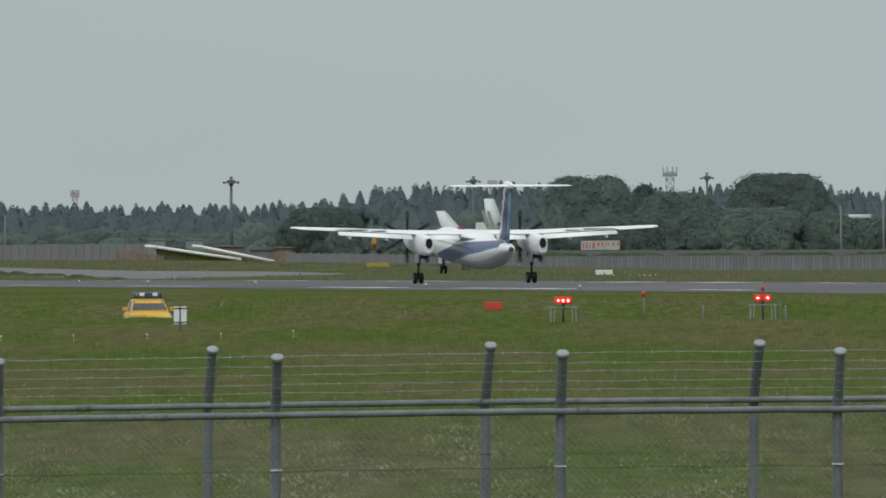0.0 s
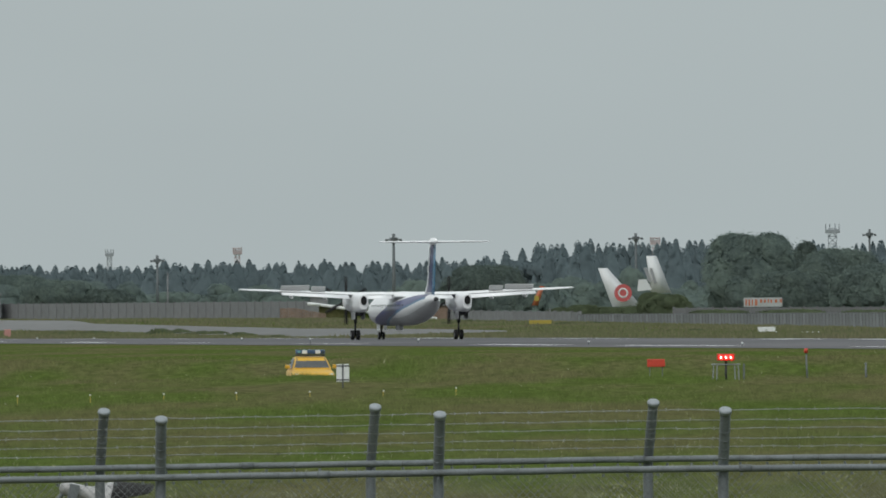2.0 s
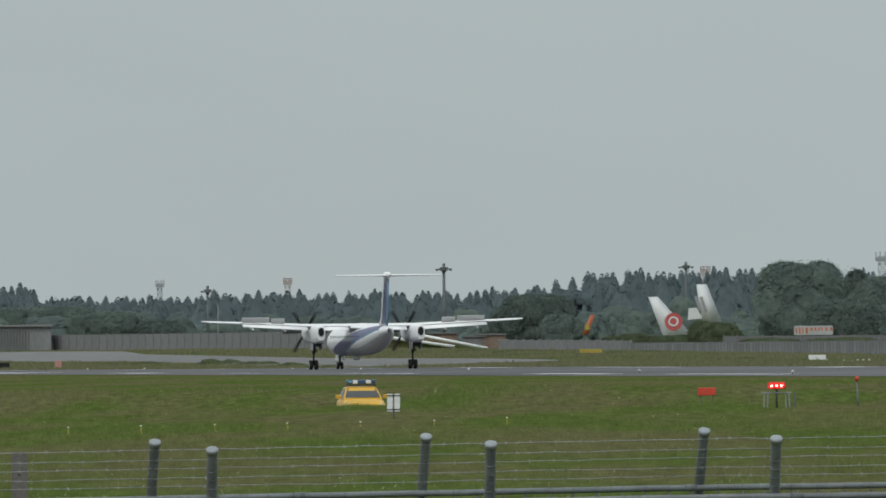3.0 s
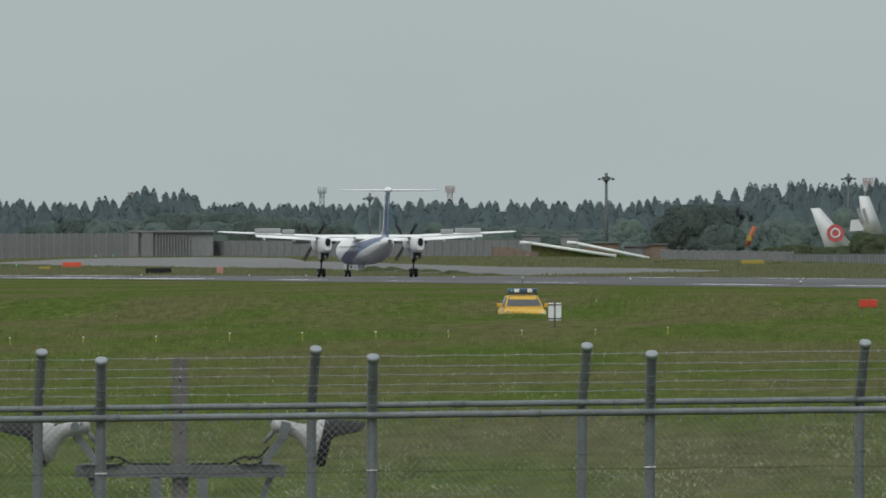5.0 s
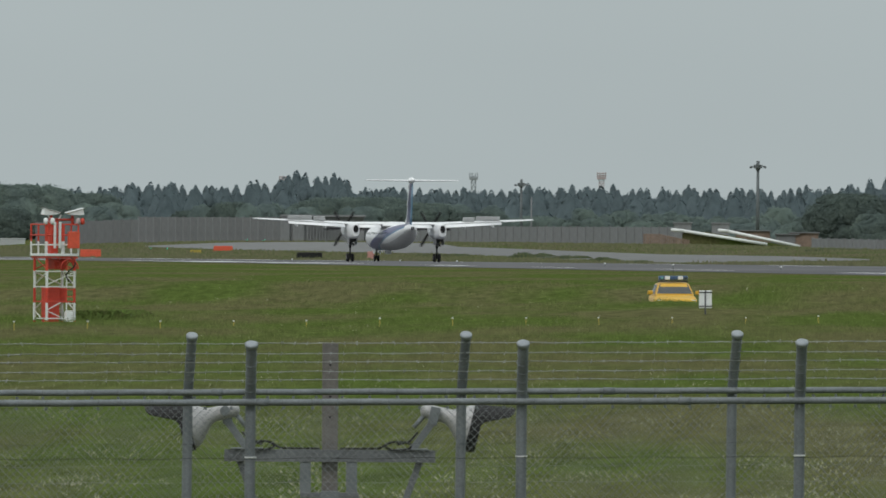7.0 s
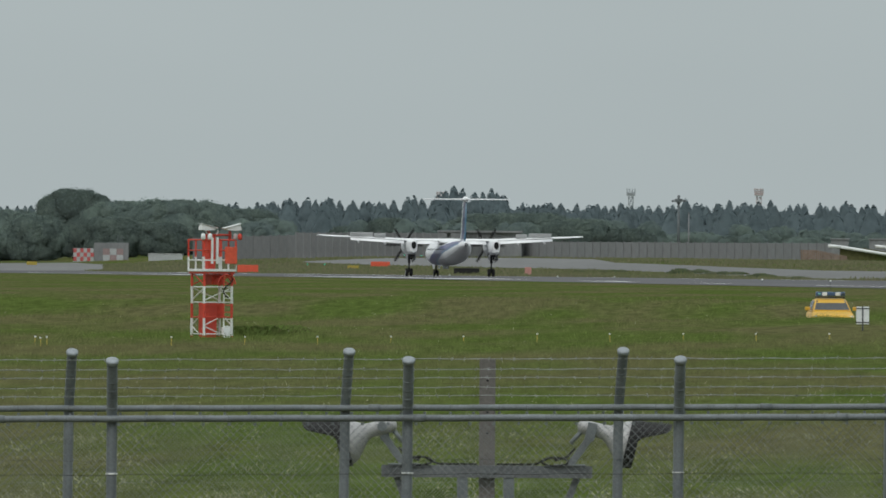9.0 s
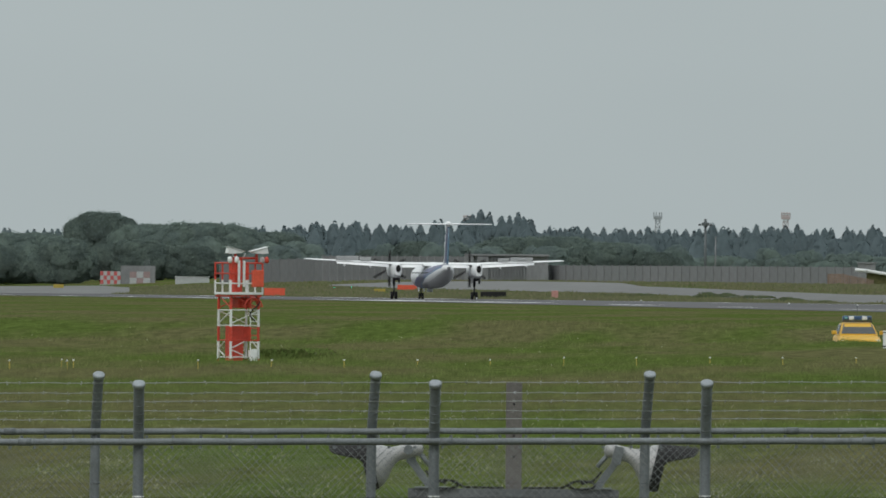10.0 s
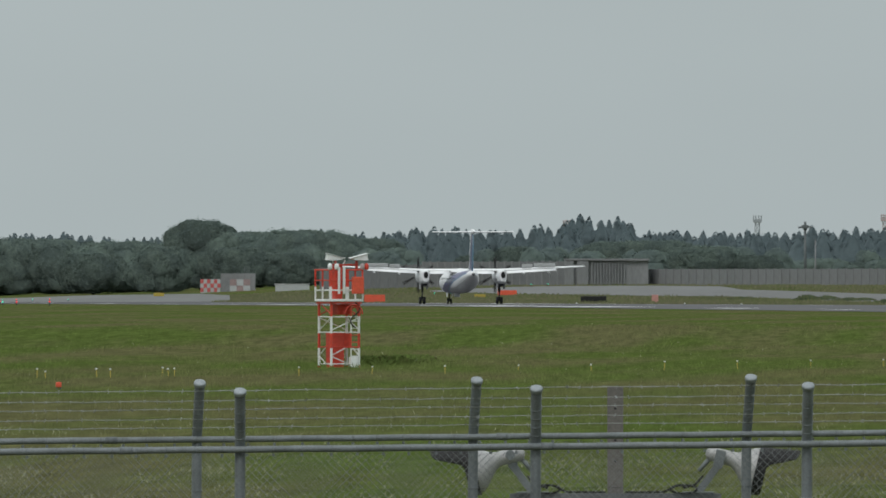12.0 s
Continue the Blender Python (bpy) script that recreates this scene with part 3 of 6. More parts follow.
def build_walls():
    wall("boundary_wall", "long grey concrete panel wall with posts", -1085, 2240, -500, 2120, -11, -12, 3.1, CONCRETE, CONCRETE_DARK)
    wall("boundary_wall", "tall dark stained concrete wall", -1460, 2280, -1210, 2250, -24, -25, 2.0, CONCRETE_DARK, CONCRETE, 0.3)
    wall("boundary_wall", "dark grey wall running on beyond the runway end", -1640, 2330, -1460, 2300, -14, -20, 3.0, CONCRETE_DARK, CONCRETE_DARK)
    wall("boundary_wall", "low pale concrete wall in front of the trees", -275, 1800, -45, 1740, 6, 10, 4.0, CONCRETE, CONCRETE)
    wall("boundary_wall", "grey steel panel wall with dark posts", -48, 1700, 900, 1560, 15, 16, 0.95, PANEL, CONCRETE_DARK, 0.12)
    wall("boundary_wall", "upper grey wall behind the hedge", 120, 1800, 900, 1720, 4, 6, 3.0, CONCRETE_DARK, CONCRETE_DARK, 0.2)
    # the blast shelter: pale pillars and slats under a flat roof
    s = on_ground("blast_shelter", "grey concrete shelter with pale pillars and slatted bays", "shelter", -1137, 2230)
    q = 2230 / UNIT
    h = top_z(-30, 2230) - ground_at(-1137, 2230).z
    bm = B()
    box(bm, -75 * q, 75 * q, -0.36, 5, h - 0.35, h, 0.06)
    part("roof_slab", bm, CONCRETE, s)
    bm = B()
    box(bm, -73 * q, 73 * q, 0.25, 4.5, -0.5, h - 0.35)
    part("inner_wall", bm, CONCRETE, s)
    for x, w in ((-66, 16), (-42, 20)):
        bm = B()
        box(bm, (x - w / 2) * q, (x + w / 2) * q, -0.35, 0.6, -0.5, h - 0.45, 0.06)
        part("pillar", bm, CONCRETE, s)
    for k in range(12):
        bm = B()
        x = -26 + 5.2 * k
        box(bm, (x - 1.2) * q, (x + 1.2) * q, -0.1, 0.6, -0.5, h - 0.45, 0.03)
        part("slat", bm, CONCRETE, s)


def build_ramp():
    d = 1960
    q = d / UNIT
    r = on_ground("access_ramp", "grassy ramp with thick white side rails", "ramp", -420, d)
    g = ground_at(-420, d).z
    up = top_z(-4, d) - g
    bm = B()
    prof = [(-84 * q, up), (-40 * q, up), (118 * q, 0.0), (118 * q, -0.5), (-84 * q, -0.5)]
    loft(bm, [[Vector((x, -9, z)) for x, z in prof], [Vector((x, 14, z)) for x, z in prof]])
    for f in bm.faces:
        f.smooth = False
    part("embankment", bm, GRASS_SOIL, r)
    for name, x0, x1, y in (("side_rail", -104, 65, -9.4), ("side_rail", -22, 124, 12)):
        bm = B()
        x_mid = x0 + 0.13 * (x1 - x0)
        tube(bm, (x0 * q, y, up + 0.3), (x_mid * q, y, up + 0.15), 0.26, 0.26, 10)
        tube(bm, (x_mid * q, y, up + 0.15), (x1 * q, y, 0.1 + (0.3 if x1 < 100 else 0.0)), 0.24, 0.24, 10)
        part(name, bm, PAINT_WHITE, r, "thick white rail")
    for k in range(22):
        bm = B()
        x = (-152 + k * 3.7) * q
        box(bm, x, x + 3.2 * q, -10.1, -9.6, -0.5, max(0.4, min(up - 0.3, up * (1.05 - k * 0.028))), 0.03)
        part("sheet_pile", bm, BROWN, r, "rust-brown retaining board")
    for u in (-504, -437):
        b = on_ground("roof_hut", "small grey concrete hut with flat roof", "hut", u, 2010)
        bm = B()
        hh = top_z(-21, 2010) - ground_at(u, 2010).z
        box(bm, -1.3, 1.3, -1.2, 1.2, -0.4, hh - 0.2, 0.03)
        part("body", bm, CONCRETE, b)
        bm = B()
        box(bm, -1.45, 1.45, -1.35, 1.35, hh - 0.2, hh, 0.03)
        part("roof", bm, CONCRETE, b)
    for u, w, v0, mat in ((-380, 60, -6, BROWN), (-320, 40, 0, CONCRETE_DARK), (-290, 50, -3, BROWN)):
        b = on_ground("storage_shed", "low weathered shed behind the ramp", "shed", u, 2060)
        hh = top_z(v0, 2060) - ground_at(u, 2060).z
        ww = w / UNIT * 2060 / 2
        bm = B()
        box(bm, -ww, ww, -2, 2, -0.4, hh, 0.04)
        part("body", bm, mat, b)
        bm = B()
        box(bm, -ww - 0.2, ww + 0.2, -2.3, 2.3, hh, hh + 0.18, 0.03)
        part("roof", bm, CONCRETE_DARK, b)


def fin_mesh(top_w, base_w, shift, h, t=0.5):
    bm = B()
    rings = []
    for f in (0, 0.5, 1):
        w = base_w + (top_w - base_w) * f
        x = -shift * f
        rings.append([Vector((x, -t * 0.4, h * f)), Vector((x + w * 0.4, -t, h * f)), Vector((x + w, 0, h * f)), Vector((x + w * 0.4, t, h * f)), Vector((x, t * 0.4, h * f))])
    return loft(bm, rings)


def parked_jet(label, u, d, v_base, h_units, base_w, top_w, shift, mats, mark, drop=1.6):
    """A parked airliner of which the tail shows above the wall."""
    q = d / UNIT
    g = ground_at(u, d)
    t = thing("parked_airliner", label, "airplane", facing(u, d))
    zb = top_z(v_base, d) - g.z
    bm = fin_mesh(top_w * q, base_w * q, shift * q, h_units * q)
    bmesh.ops.translate(bm, verts=bm.verts, vec=(0, 0, zb))
    part("fin", bm, mats[0], t)
    bm = B()
    zb -= drop
    r = min(1.8, zb * 0.45)
    rings = []
    for x, rr, zz in ((-14, 0.2, zb - 0.5), (-4, r * 0.6, zb - r * 0.6), (6, r, zb - r), (26, r, zb - r), (32, r * 0.7, zb - r * 1.1), (35, 0.2, zb - r * 1.2)):
        rings.append([Vector((x, rr * math.cos(k * math.tau / 20), zz + rr * math.sin(k * math.tau / 20))) for k in range(20)])
    loft(bm, rings)
    part("fuselage", bm, WHITE, t)
    bm = B()
    rings = [[Vector((x + c * f, y, zb - 0.3 + z)) for f, z in ((0, 0), (0.4, 0.15), (1, 0), (0.4, -0.1))] for x, y, c in ((-6, -7, 1.6), (-3, 0, 4), (-6, 7, 1.6))]
    loft(bm, rings)
    part("tailplane", bm, WHITE, t)
    mark(t, q, zb + drop)
    return t


def build_parked():
    def disc(t, q, zb):
        for r0, r1, mat, y in ((0, 15.5, ORANGE_RED, -0.56), (6.0, 9.0, WHITE_FAR, -0.60)):
            bm = B()
            n = 28
            c = Vector((19 * q, y, zb + 24 * q))
            if r0 == 0:
                tube(bm, c, c + Vector((0, -0.05, 0)), r1 * q, r1 * q, n)
            else:
                loft(bm, [[c + Vector((r * q * math.cos(k * math.tau / n), yy, r * q * math.sin(k * math.tau / n))) for k in range(n)] for r, yy in ((r0, 0), (r0, -0.05), (r1, -0.05), (r1, 0))], close=False)
            part("tail_mark", bm, mat, t, "plain round mark on the fin")

    def bands(t, q, zb):
        for k in range(2):
            bm = B()
            box(bm, (2 + 9 * k) * q, (7 + 9 * k) * q, -0.62, -0.5, zb + (20 - 6 * k) * q, zb + (46 - 4 * k) * q, 0.02, Matrix.Translation((0, 0, zb)) @ pose(0, 0, 0, 0, -18, 0) @ Matrix.Translation((0, 0, -zb)))
            part("tail_mark", bm, GREY, t, "grey band on the fin")
        bm = B()
        loft(bm, [[Vector((x * q, y, zb + z * q)) for x, z in ((-24, 4), (-22, 24), (-8, 25), (2, 6))] for y in (-2.2, -1.9)])
        part("engine_cowl", bm, WHITE_FAR, t, "white tail engine cowl")

    def flame(t, q, zb):
        bm = B()
        box(bm, 5 * q, 13 * q, -0.6, -0.5, zb + 8 * q, zb + 17 * q, 0.02)
        part("tail_mark", bm, SIGN_YELLOW, t, "yellow patch on the fin")
    parked_jet("white parked airliner tail with a plain red round mark", 12, 2350, 1, 68, 52, 17, 25, (WHITE_FAR,), disc)
    parked_jet("white parked airliner tail with grey bands", 80, 2130, -22, 66, 36, 18, 8, (WHITE_FAR,), bands, 4.4)
    parked_jet("parked airliner tail painted orange and yellow", -130, 2030, -2, 34, 11, 8, -15, (FADED_ORANGE,), flame, 3.4)


def mast(label, u, d, v_top, kind, head_w=22):
    g = ground_at(u, d)
    q = d / UNIT
    h = top_z(v_top, d) - g.z
    m = thing("light_mast" if kind == "lamps" else "lattice_tower", label, "mast" if kind == "lamps" else "tower", facing(u, d))
    if kind == "lamps":
        bm = B()
        tube(bm, (0, 0, -0.5), (0, 0, h - 0.8), 0.015 * head_w, 0.009 * head_w, 10)
        part("pole", bm, MAST_GREY, m)
        bm = B()
        w = head_w / 2 * q
        tube(bm, (0, 0, h - 1.6), (0, 0, h - 1.3), w * 0.22, w * 0.42, 12)
        tube(bm, (0, 0, h - 1.3), (0, 0, h), w * 0.26, w * 0.22, 10)
        tube(bm, (-w * 1.1, 0, h - 1.0), (w * 1.1, 0, h - 0.9), 0.09, 0.08, 6)
        part("lamp_ring", bm, MAST_GREY, m)
        for k in range(8):
            a = k * math.tau / 8
            bm = B()
            x, y = math.cos(a) * w * (0.6 if k % 4 else 1.0), math.sin(a) * w * 0.6
            box(bm, x - 0.24, x + 0.24, y - 0.2, y + 0.2, h - 1.25, h - (0.65 if k % 4 else 0.9), 0.05)
            part("floodlight", bm, MAST_GREY, m)
    else:
        w = head_w / 2 * q
        n = 6
        mats = [HAZE_RED, HAZE_WHITE] if kind == "red" else [HAZE_GREY, HAZE_GREY]
        bm = B()
        for k in range(n):
            z0, z1 = h * (0.45 + 0.5 * k / n), h * (0.45 + 0.5 * (k + 1) / n)
            for sx in (-1, 1):
                for sy in (-1, 1):
                    tube(bm, (sx * w * 0.55, sy * w * 0.55, z0 if k else 0), (sx * w * 0.55, sy * w * 0.55, z1), 0.09, 0.09, 5, mat=k % 2)
                tube(bm, (-sx * w * 0.55, -w * 0.55, z0), (sx * w * 0.55, -w * 0.55, z1), 0.08, 0.08, 4, mat=k % 2)
            tube(bm, (-w * 0.55, -w * 0.55, z1), (w * 0.55, -w * 0.55, z1), 0.08, 0.08, 4, mat=k % 2)
        part("lattice", bm, mats, m)
        bm = B()
        box(bm, -w, w, -w, w, h * 0.90, h * 0.94, 0.05)
        for sx in (-1, -0.4, 0.4, 1):
            tube(bm, (sx * w * 0.9, 0, h * 0.93), (sx * w * 0.9, 0, h), 0.14, 0.10, 6)
        if kind == "red":
            for zz in (0.955, 0.985):
                box(bm, -w, w, -w * 0.9, w * 0.9, h * zz - 0.12, h * zz + 0.12, 0.03)
        part("platform", bm, mats[0], m)


def build_masts():
    mast("tall dark floodlight mast standing behind the wall", -372, 2300, -130, "lamps", 24)
    mast("dark floodlight mast among the trees", 54, 2600, -128, "lamps", 22)
    mast("dark floodlight mast among the trees", 465, 2500, -132, "lamps", 20)
    mast("small dark lamp mast above the wood", -788, 2500, -95, "lamps", 20)
    mast("grey lattice tower above the wood", -872, 3050, -106, "grey", 15)
    mast("red and white lattice tower, paled for haze", -647, 3100, -108, "red", 16)
    mast("red and white lattice tower, paled for haze", 88, 3100, -121, "red", 18)
    mast("pale lattice aerial tower on a roof in haze", 400, 3000, -142, "grey", 26)
    mast("red lattice tower behind the wood, paled for haze", -1205, 3100, -98, "red", 18)
    for u, d, v in ((-770, 2250, -62), (700, 1800, -72), (775, 1800, -80), (-98, 1850, 6)):
        g = ground_at(u, d)
        p = thing("pole", "slender pale grey concrete pole", "pole", facing(u, d))
        bm = B()
        h = top_z(v, d) - g.z
        tube(bm, (0, 0, -0.4), (0, 0, h), 0.16, 0.10, 8)
        part("shaft", bm, CONCRETE, p)
        bm = B()
        tube(bm, (0, 0, h - 0.02), (0, 0, h + 0.25), 0.13, 0.05, 8)
        part("cap", bm, CONCRETE, p)
    for u, w, d, v0, v1, roof in ((300, 20, 2300, -104, -85, HAZE_RED), (728, 42, 2330, -57, -50, HAZE_WHITE)):
        q = d / UNIT
        g = ground_at(u, d)
        b = thing("building", "low building with pale walls and long roof behind trees", "building", facing(u, d))
        bm = B()
        zt = top_z(v1, d) - g.z
        box(bm, -w / 2 * q, w / 2 * q, 0, 8, -0.5, zt, 0.05)
        part("wall", bm, HAZE_WHITE, b)
        bm = B()
        loft(bm, [[Vector((x, -0.6, zt)), Vector((x, 4, top_z(v0, d) - g.z)), Vector((x, 8.6, zt))] for x in (-w / 2 * q - 0.4, w / 2 * q + 0.4)])
        part("roof", bm, roof, b)
        for k in range(max(2, int(w / 12)) if d < 2200 else 0):
            bm = B()
            x = (-w / 2 + 6 + k * 12) * q
            box(bm, x - 0.5, x + 0.5, -0.06, 0.02, zt - 1.4, zt - 0.5, 0.02)
            part("window", bm, GLASS, b)


def build_sign_board():
    d = 2000
    q = d / UNIT
    g = ground_at(277, d)
    b = thing("sign_board", "long white sign board with worn red bars", "sign", facing(277, d))
    z0, z1 = top_z(3, d) - g.z, top_z(-13, d) - g.z
    part("board", box(B(), -34 * q, 34 * q, -0.08, 0.08, z0, z1, 0.03), HAZE_WHITE, b)
    x = -31.0
    rng = random.Random(4)
    while x < 30:
        w = rng.uniform(2.0, 4.5)
        lo = z0 + (z1 - z0) * (0.15 if x < -12 else 0.45)
        part("bar", box(B(), x * q, (x + w) * q, -0.12, -0.09, lo, z1 - 0.25, 0.01), FADED_ORANGE, b)
        x += w + rng.uniform(2.5, 5.0)
    for s in (-0.9, 0, 0.9):
        bm = B()
        tube(bm, (s * 30 * q, 0.1, -0.4), (s * 30 * q, 0.1, z1), 0.12, 0.12, 6)
        part("post", bm, MAST_GREY, b)


def build_checker_hut():
    u, d = -1812, 2470
    q = d / UNIT
    h = on_ground("equipment_hut", "grey equipment hut with red and white checkered panels", "hut", u, d)
    top, low = top_z(-4, d) - ground_at(u, d).z, top_z(6, d) - ground_at(u, d).z
    bm = B()
    box(bm, -4 * q, 57 * q, 0, 4, -0.5, top, 0.05)
    part("body", bm, CONCRETE, h)
    bm = B()
    box(bm, -40 * q, -4.5 * q, 0, 3, -0.5, low, 0.05)
    part("side_block", bm, HAZE_WHITE, h)
    for k in range(6):
        for j in range(3):
            if (k + j) % 2 == 0:
                bm = B()
                box(bm, (-40 + 6 * k) * q, (-40 + 6 * k + 5.8) * q, -0.06, 0.02, low * j / 3, low * (j + 1) / 3 - 0.02, 0.01)
                part("checker_panel", bm, ORANGE_RED, h)
    for k in range(3):
        for j in range(2):
            bm = B()
            box(bm, (12 + 12 * k) * q, (12 + 12 * k + 11.8) * q, -0.06, 0.02, low * j / 2, low * (j + 1) / 2 - 0.02, 0.01)
            part("checker_panel", bm, HAZE_WHITE if (k + j) % 2 == 0 else HUT_RED, h)
    bm = B()
    for x in (38, 42, 46):
        tube(bm, (x * q, 2, top), (x * q, 2, top + 1.3), 0.06, 0.05, 6)
    part("aerial", bm, MAST_GREY, h)
    for u2, w, v in ((-1690, 60, 15), (-1610, 34, 6)):
        b = on_ground("storage_box", "long low white storage box beside the hut", "container", u2, 2400)
        bm = B()
        ww = w / UNIT * 2400 / 2
        hh = max(0.5, top_z(v, 2400) - ground_at(u2, 2400).z)
        box(bm, -ww, ww, 0, 2, -0.2, hh, 0.05)
        part("body", bm, HAZE_WHITE, b)
        bm = B()
        box(bm, -ww - 0.1, ww + 0.1, -0.1, 2.1, hh, hh + 0.08, 0.02)
        part("lid", bm, PAINT_WHITE, b)


def board(name, label, category, u, d, w, z0, z1, mat):
    """A small board on two feet."""
    b = on_ground(name, label, category, u, d)
    bm = B()
    box(bm, -w / 2, w / 2, -0.12, 0.12, z0, z1, 0.03)
    part("board", bm, mat, b)
    for s in (-1, 1):
        bm = B()
        tube(bm, (s * w * 0.35, 0, -0.2), (s * w * 0.35, 0, z0 + 0.05), 0.02, 0.02, 6)
        part("foot", bm, STEEL, b)
    return b


def build_runway_boards():
    for u, d, w, z0, z1, mat, label in ((-1545, 1840, 2.8, 0.1, 1.1, ORANGE, "orange-red marker board beside the runway"), (-1312, 2000, 2.8, 0.1, 0.8, ORANGE, "orange-red marker board beside the runway"),
                                        (-1600, 2300, 2.2, 0.1, 0.5, SIGN_YELLOW, "yellow guidance sign beside the taxiway"), (-1052, 1640, 0.8, 0.1, 1.0, PINK, "pale red marker board on the verge"),
                                        (-115, 1580, 2.6, 0.1, 0.55, SIGN_YELLOW, "yellow guidance sign beside the taxiway"), (-1360, 1960, 1.6, 0.1, 0.5, SIGN_YELLOW, "yellow guidance sign beside the taxiway"),
                                        (-1925, 2350, 1.8, 0.1, 0.7, SIGN_YELLOW, "yellow guidance sign beside the taxiway"), (283, 1330, 1.7, 0.1, 0.6, PAINT_WHITE, "white equipment box beyond the runway")):
        board("guidance_sign", label, "sign", u, d, w, z0, z1, mat)
    b = on_ground("drain_block", "long black drain block on the verge", "block", -1160, 1700)
    bm = B()
    box(bm, -1.6, 1.6, -0.5, 0.5, -0.1, 0.74, 0.12)
    for k in range(4):
        box(bm, -1.6 + k * 0.85, -1.0 + k * 0.85, -0.56, 0.56, 0.15, 0.6, 0.03)
    part("body", bm, BLACK, b)
    bm = B()
    box(bm, -1.65, 1.65, -0.55, 0.55, 0.74, 0.80, 0.02)
    part("cover", bm, DARK, b)
    first = None
    for u, d in ((330, 1270), (345, 1262), (354, 1275), (364, 1266), (374, 1272), (300, 1290), (-330, 1020), (-520, 1100), (-30, 905), (240, 830), (-640, 1140), (-1000, 1290), (-1190, 1360), (-900, 1250)):
        if first is None:
            first = on_ground("edge_light", "small white runway edge light", "light", u, d, 0, "runway edge lights")
            bm = B()
            tube(bm, (0, 0, -0.1), (0, 0, 0.2), 0.045, 0.04, 8)
            part("stem", bm, STEEL, first)
            bm = B()
            loft(bm, [[Vector((r * math.cos(k * math.tau / 10), r * math.sin(k * math.tau / 10), z)) for k in range(10)] for z, r in ((0.18, 0.07), (0.23, 0.075), (0.27, 0.05), (0.29, 0.02))])
            part("lens", bm, PAINT_WHITE, first)
        else:
            copy_thing(first, facing(u, d))
    first = None
    for u, d in ((-1440, 2080), (-1410, 2060), (-1240, 2200), (-1270, 2210), (-2199, 2180), (-2147, 2180), (-2084, 2200), (-2199, 1400)):
        if first is None:
            first = on_ground("taxiway_light", "small green taxiway light", "light", u, d, 0, "taxiway lights")
            bm = B()
            tube(bm, (0, 0, -0.1), (0, 0, 0.3), 0.07, 0.07, 8)
            part("stem", bm, DARK, first)
            bm = B()
            loft(bm, [[Vector((r * math.cos(k * math.tau / 8), r * math.sin(k * math.tau / 8), z)) for k in range(8)] for z, r in ((0.3, 0.07), (0.37, 0.07), (0.42, 0.03))])
            part("lens", bm, LAMP_GREEN, first)
        else:
            copy_thing(first, facing(u, d))

    first = None
    for u, d in ((-2175, 2180), (-2117, 2190), (-2204, 1560), (-2175, 1420), (-2117, 1420)):
        if first is None:
            first = on_ground("stop_light", "small red taxiway stop light", "light", u, d, 0, "red stop lights")
            bm = B()
            tube(bm, (0, 0, -0.1), (0, 0, 0.3), 0.07, 0.07, 8)
            part("stem", bm, DARK, first)
            bm = B()
            loft(bm, [[Vector((r * math.cos(k * math.tau / 8), r * math.sin(k * math.tau / 8), z)) for k in range(8)] for z, r in ((0.3, 0.07), (0.37, 0.07), (0.42, 0.03))])
            part("lens", bm, LAMP_RED, first)
        else:
            copy_thing(first, facing(u, d))


build_walls()
build_ramp()
build_parked()
build_masts()
build_sign_board()
build_checker_hut()
build_runway_boards()


# ---- the airliner ----
# +y is its nose, z = 0 the ground under the main wheels
FUS = [(16.4, 2.05, 0.10), (16.1, 2.08, 0.36), (15.6, 2.15, 0.62), (15.0, 2.25, 0.85), (14.2, 2.36, 1.07), (13.2, 2.45, 1.24), (12.2, 2.5, 1.32), (11.0, 2.5, 1.345)]


def fuselage_section(y):
    """Centre height, half width and half height of the body."""
    ys = [-15.5, -15.2, -14.5, -13.5, -12, -10.5, -9, -7.5, -6, -4, -2, 2] + [f[0] for f in FUS[::-1]]
    bot = [3.30, 3.12, 2.92, 2.66, 2.30, 1.98, 1.72, 1.52, 1.38, 1.26, 1.20, 1.17] + [f[1] - f[2] + 0.02 for f in FUS[::-1]]
    top = [3.42, 3.62, 3.74, 3.80, 3.82, 3.80, 3.80, 3.80, 3.80, 3.79, 3.78, 3.77] + [f[1] + f[2] - 0.1 for f in FUS[::-1]]
    wid = [0.06, 0.26, 0.46, 0.68, 0.92, 1.10, 1.22, 1.30, 1.335, 1.345, 1.345, 1.345] + [f[2] for f in FUS[::-1]]
    b, t, w = table(y, ys, bot), table(y, ys, top), table(y, ys, wid)
    return (b + t) / 2, w, (t - b) / 2


def airfoil(x, y_le, chord, z, thick, tilt=0.0, n=9):
    pts = []
    for side in (1, -1):
        for k in range(n):
            f = (k / (n - 1)) if side == 1 else 1 - k / (n - 1)
            if side == -1 and k in (0, n - 1):
                continue
            h = thick * (1.48 * math.sqrt(f) - 0.63 * f - 1.76 * f * f + 1.42 * f ** 3 - 0.51 * f ** 4) * (1.1 if side == 1 else -0.75)
            pts.append(Vector((x, y_le - f * chord, z + h - tilt * f * chord)))
    return pts


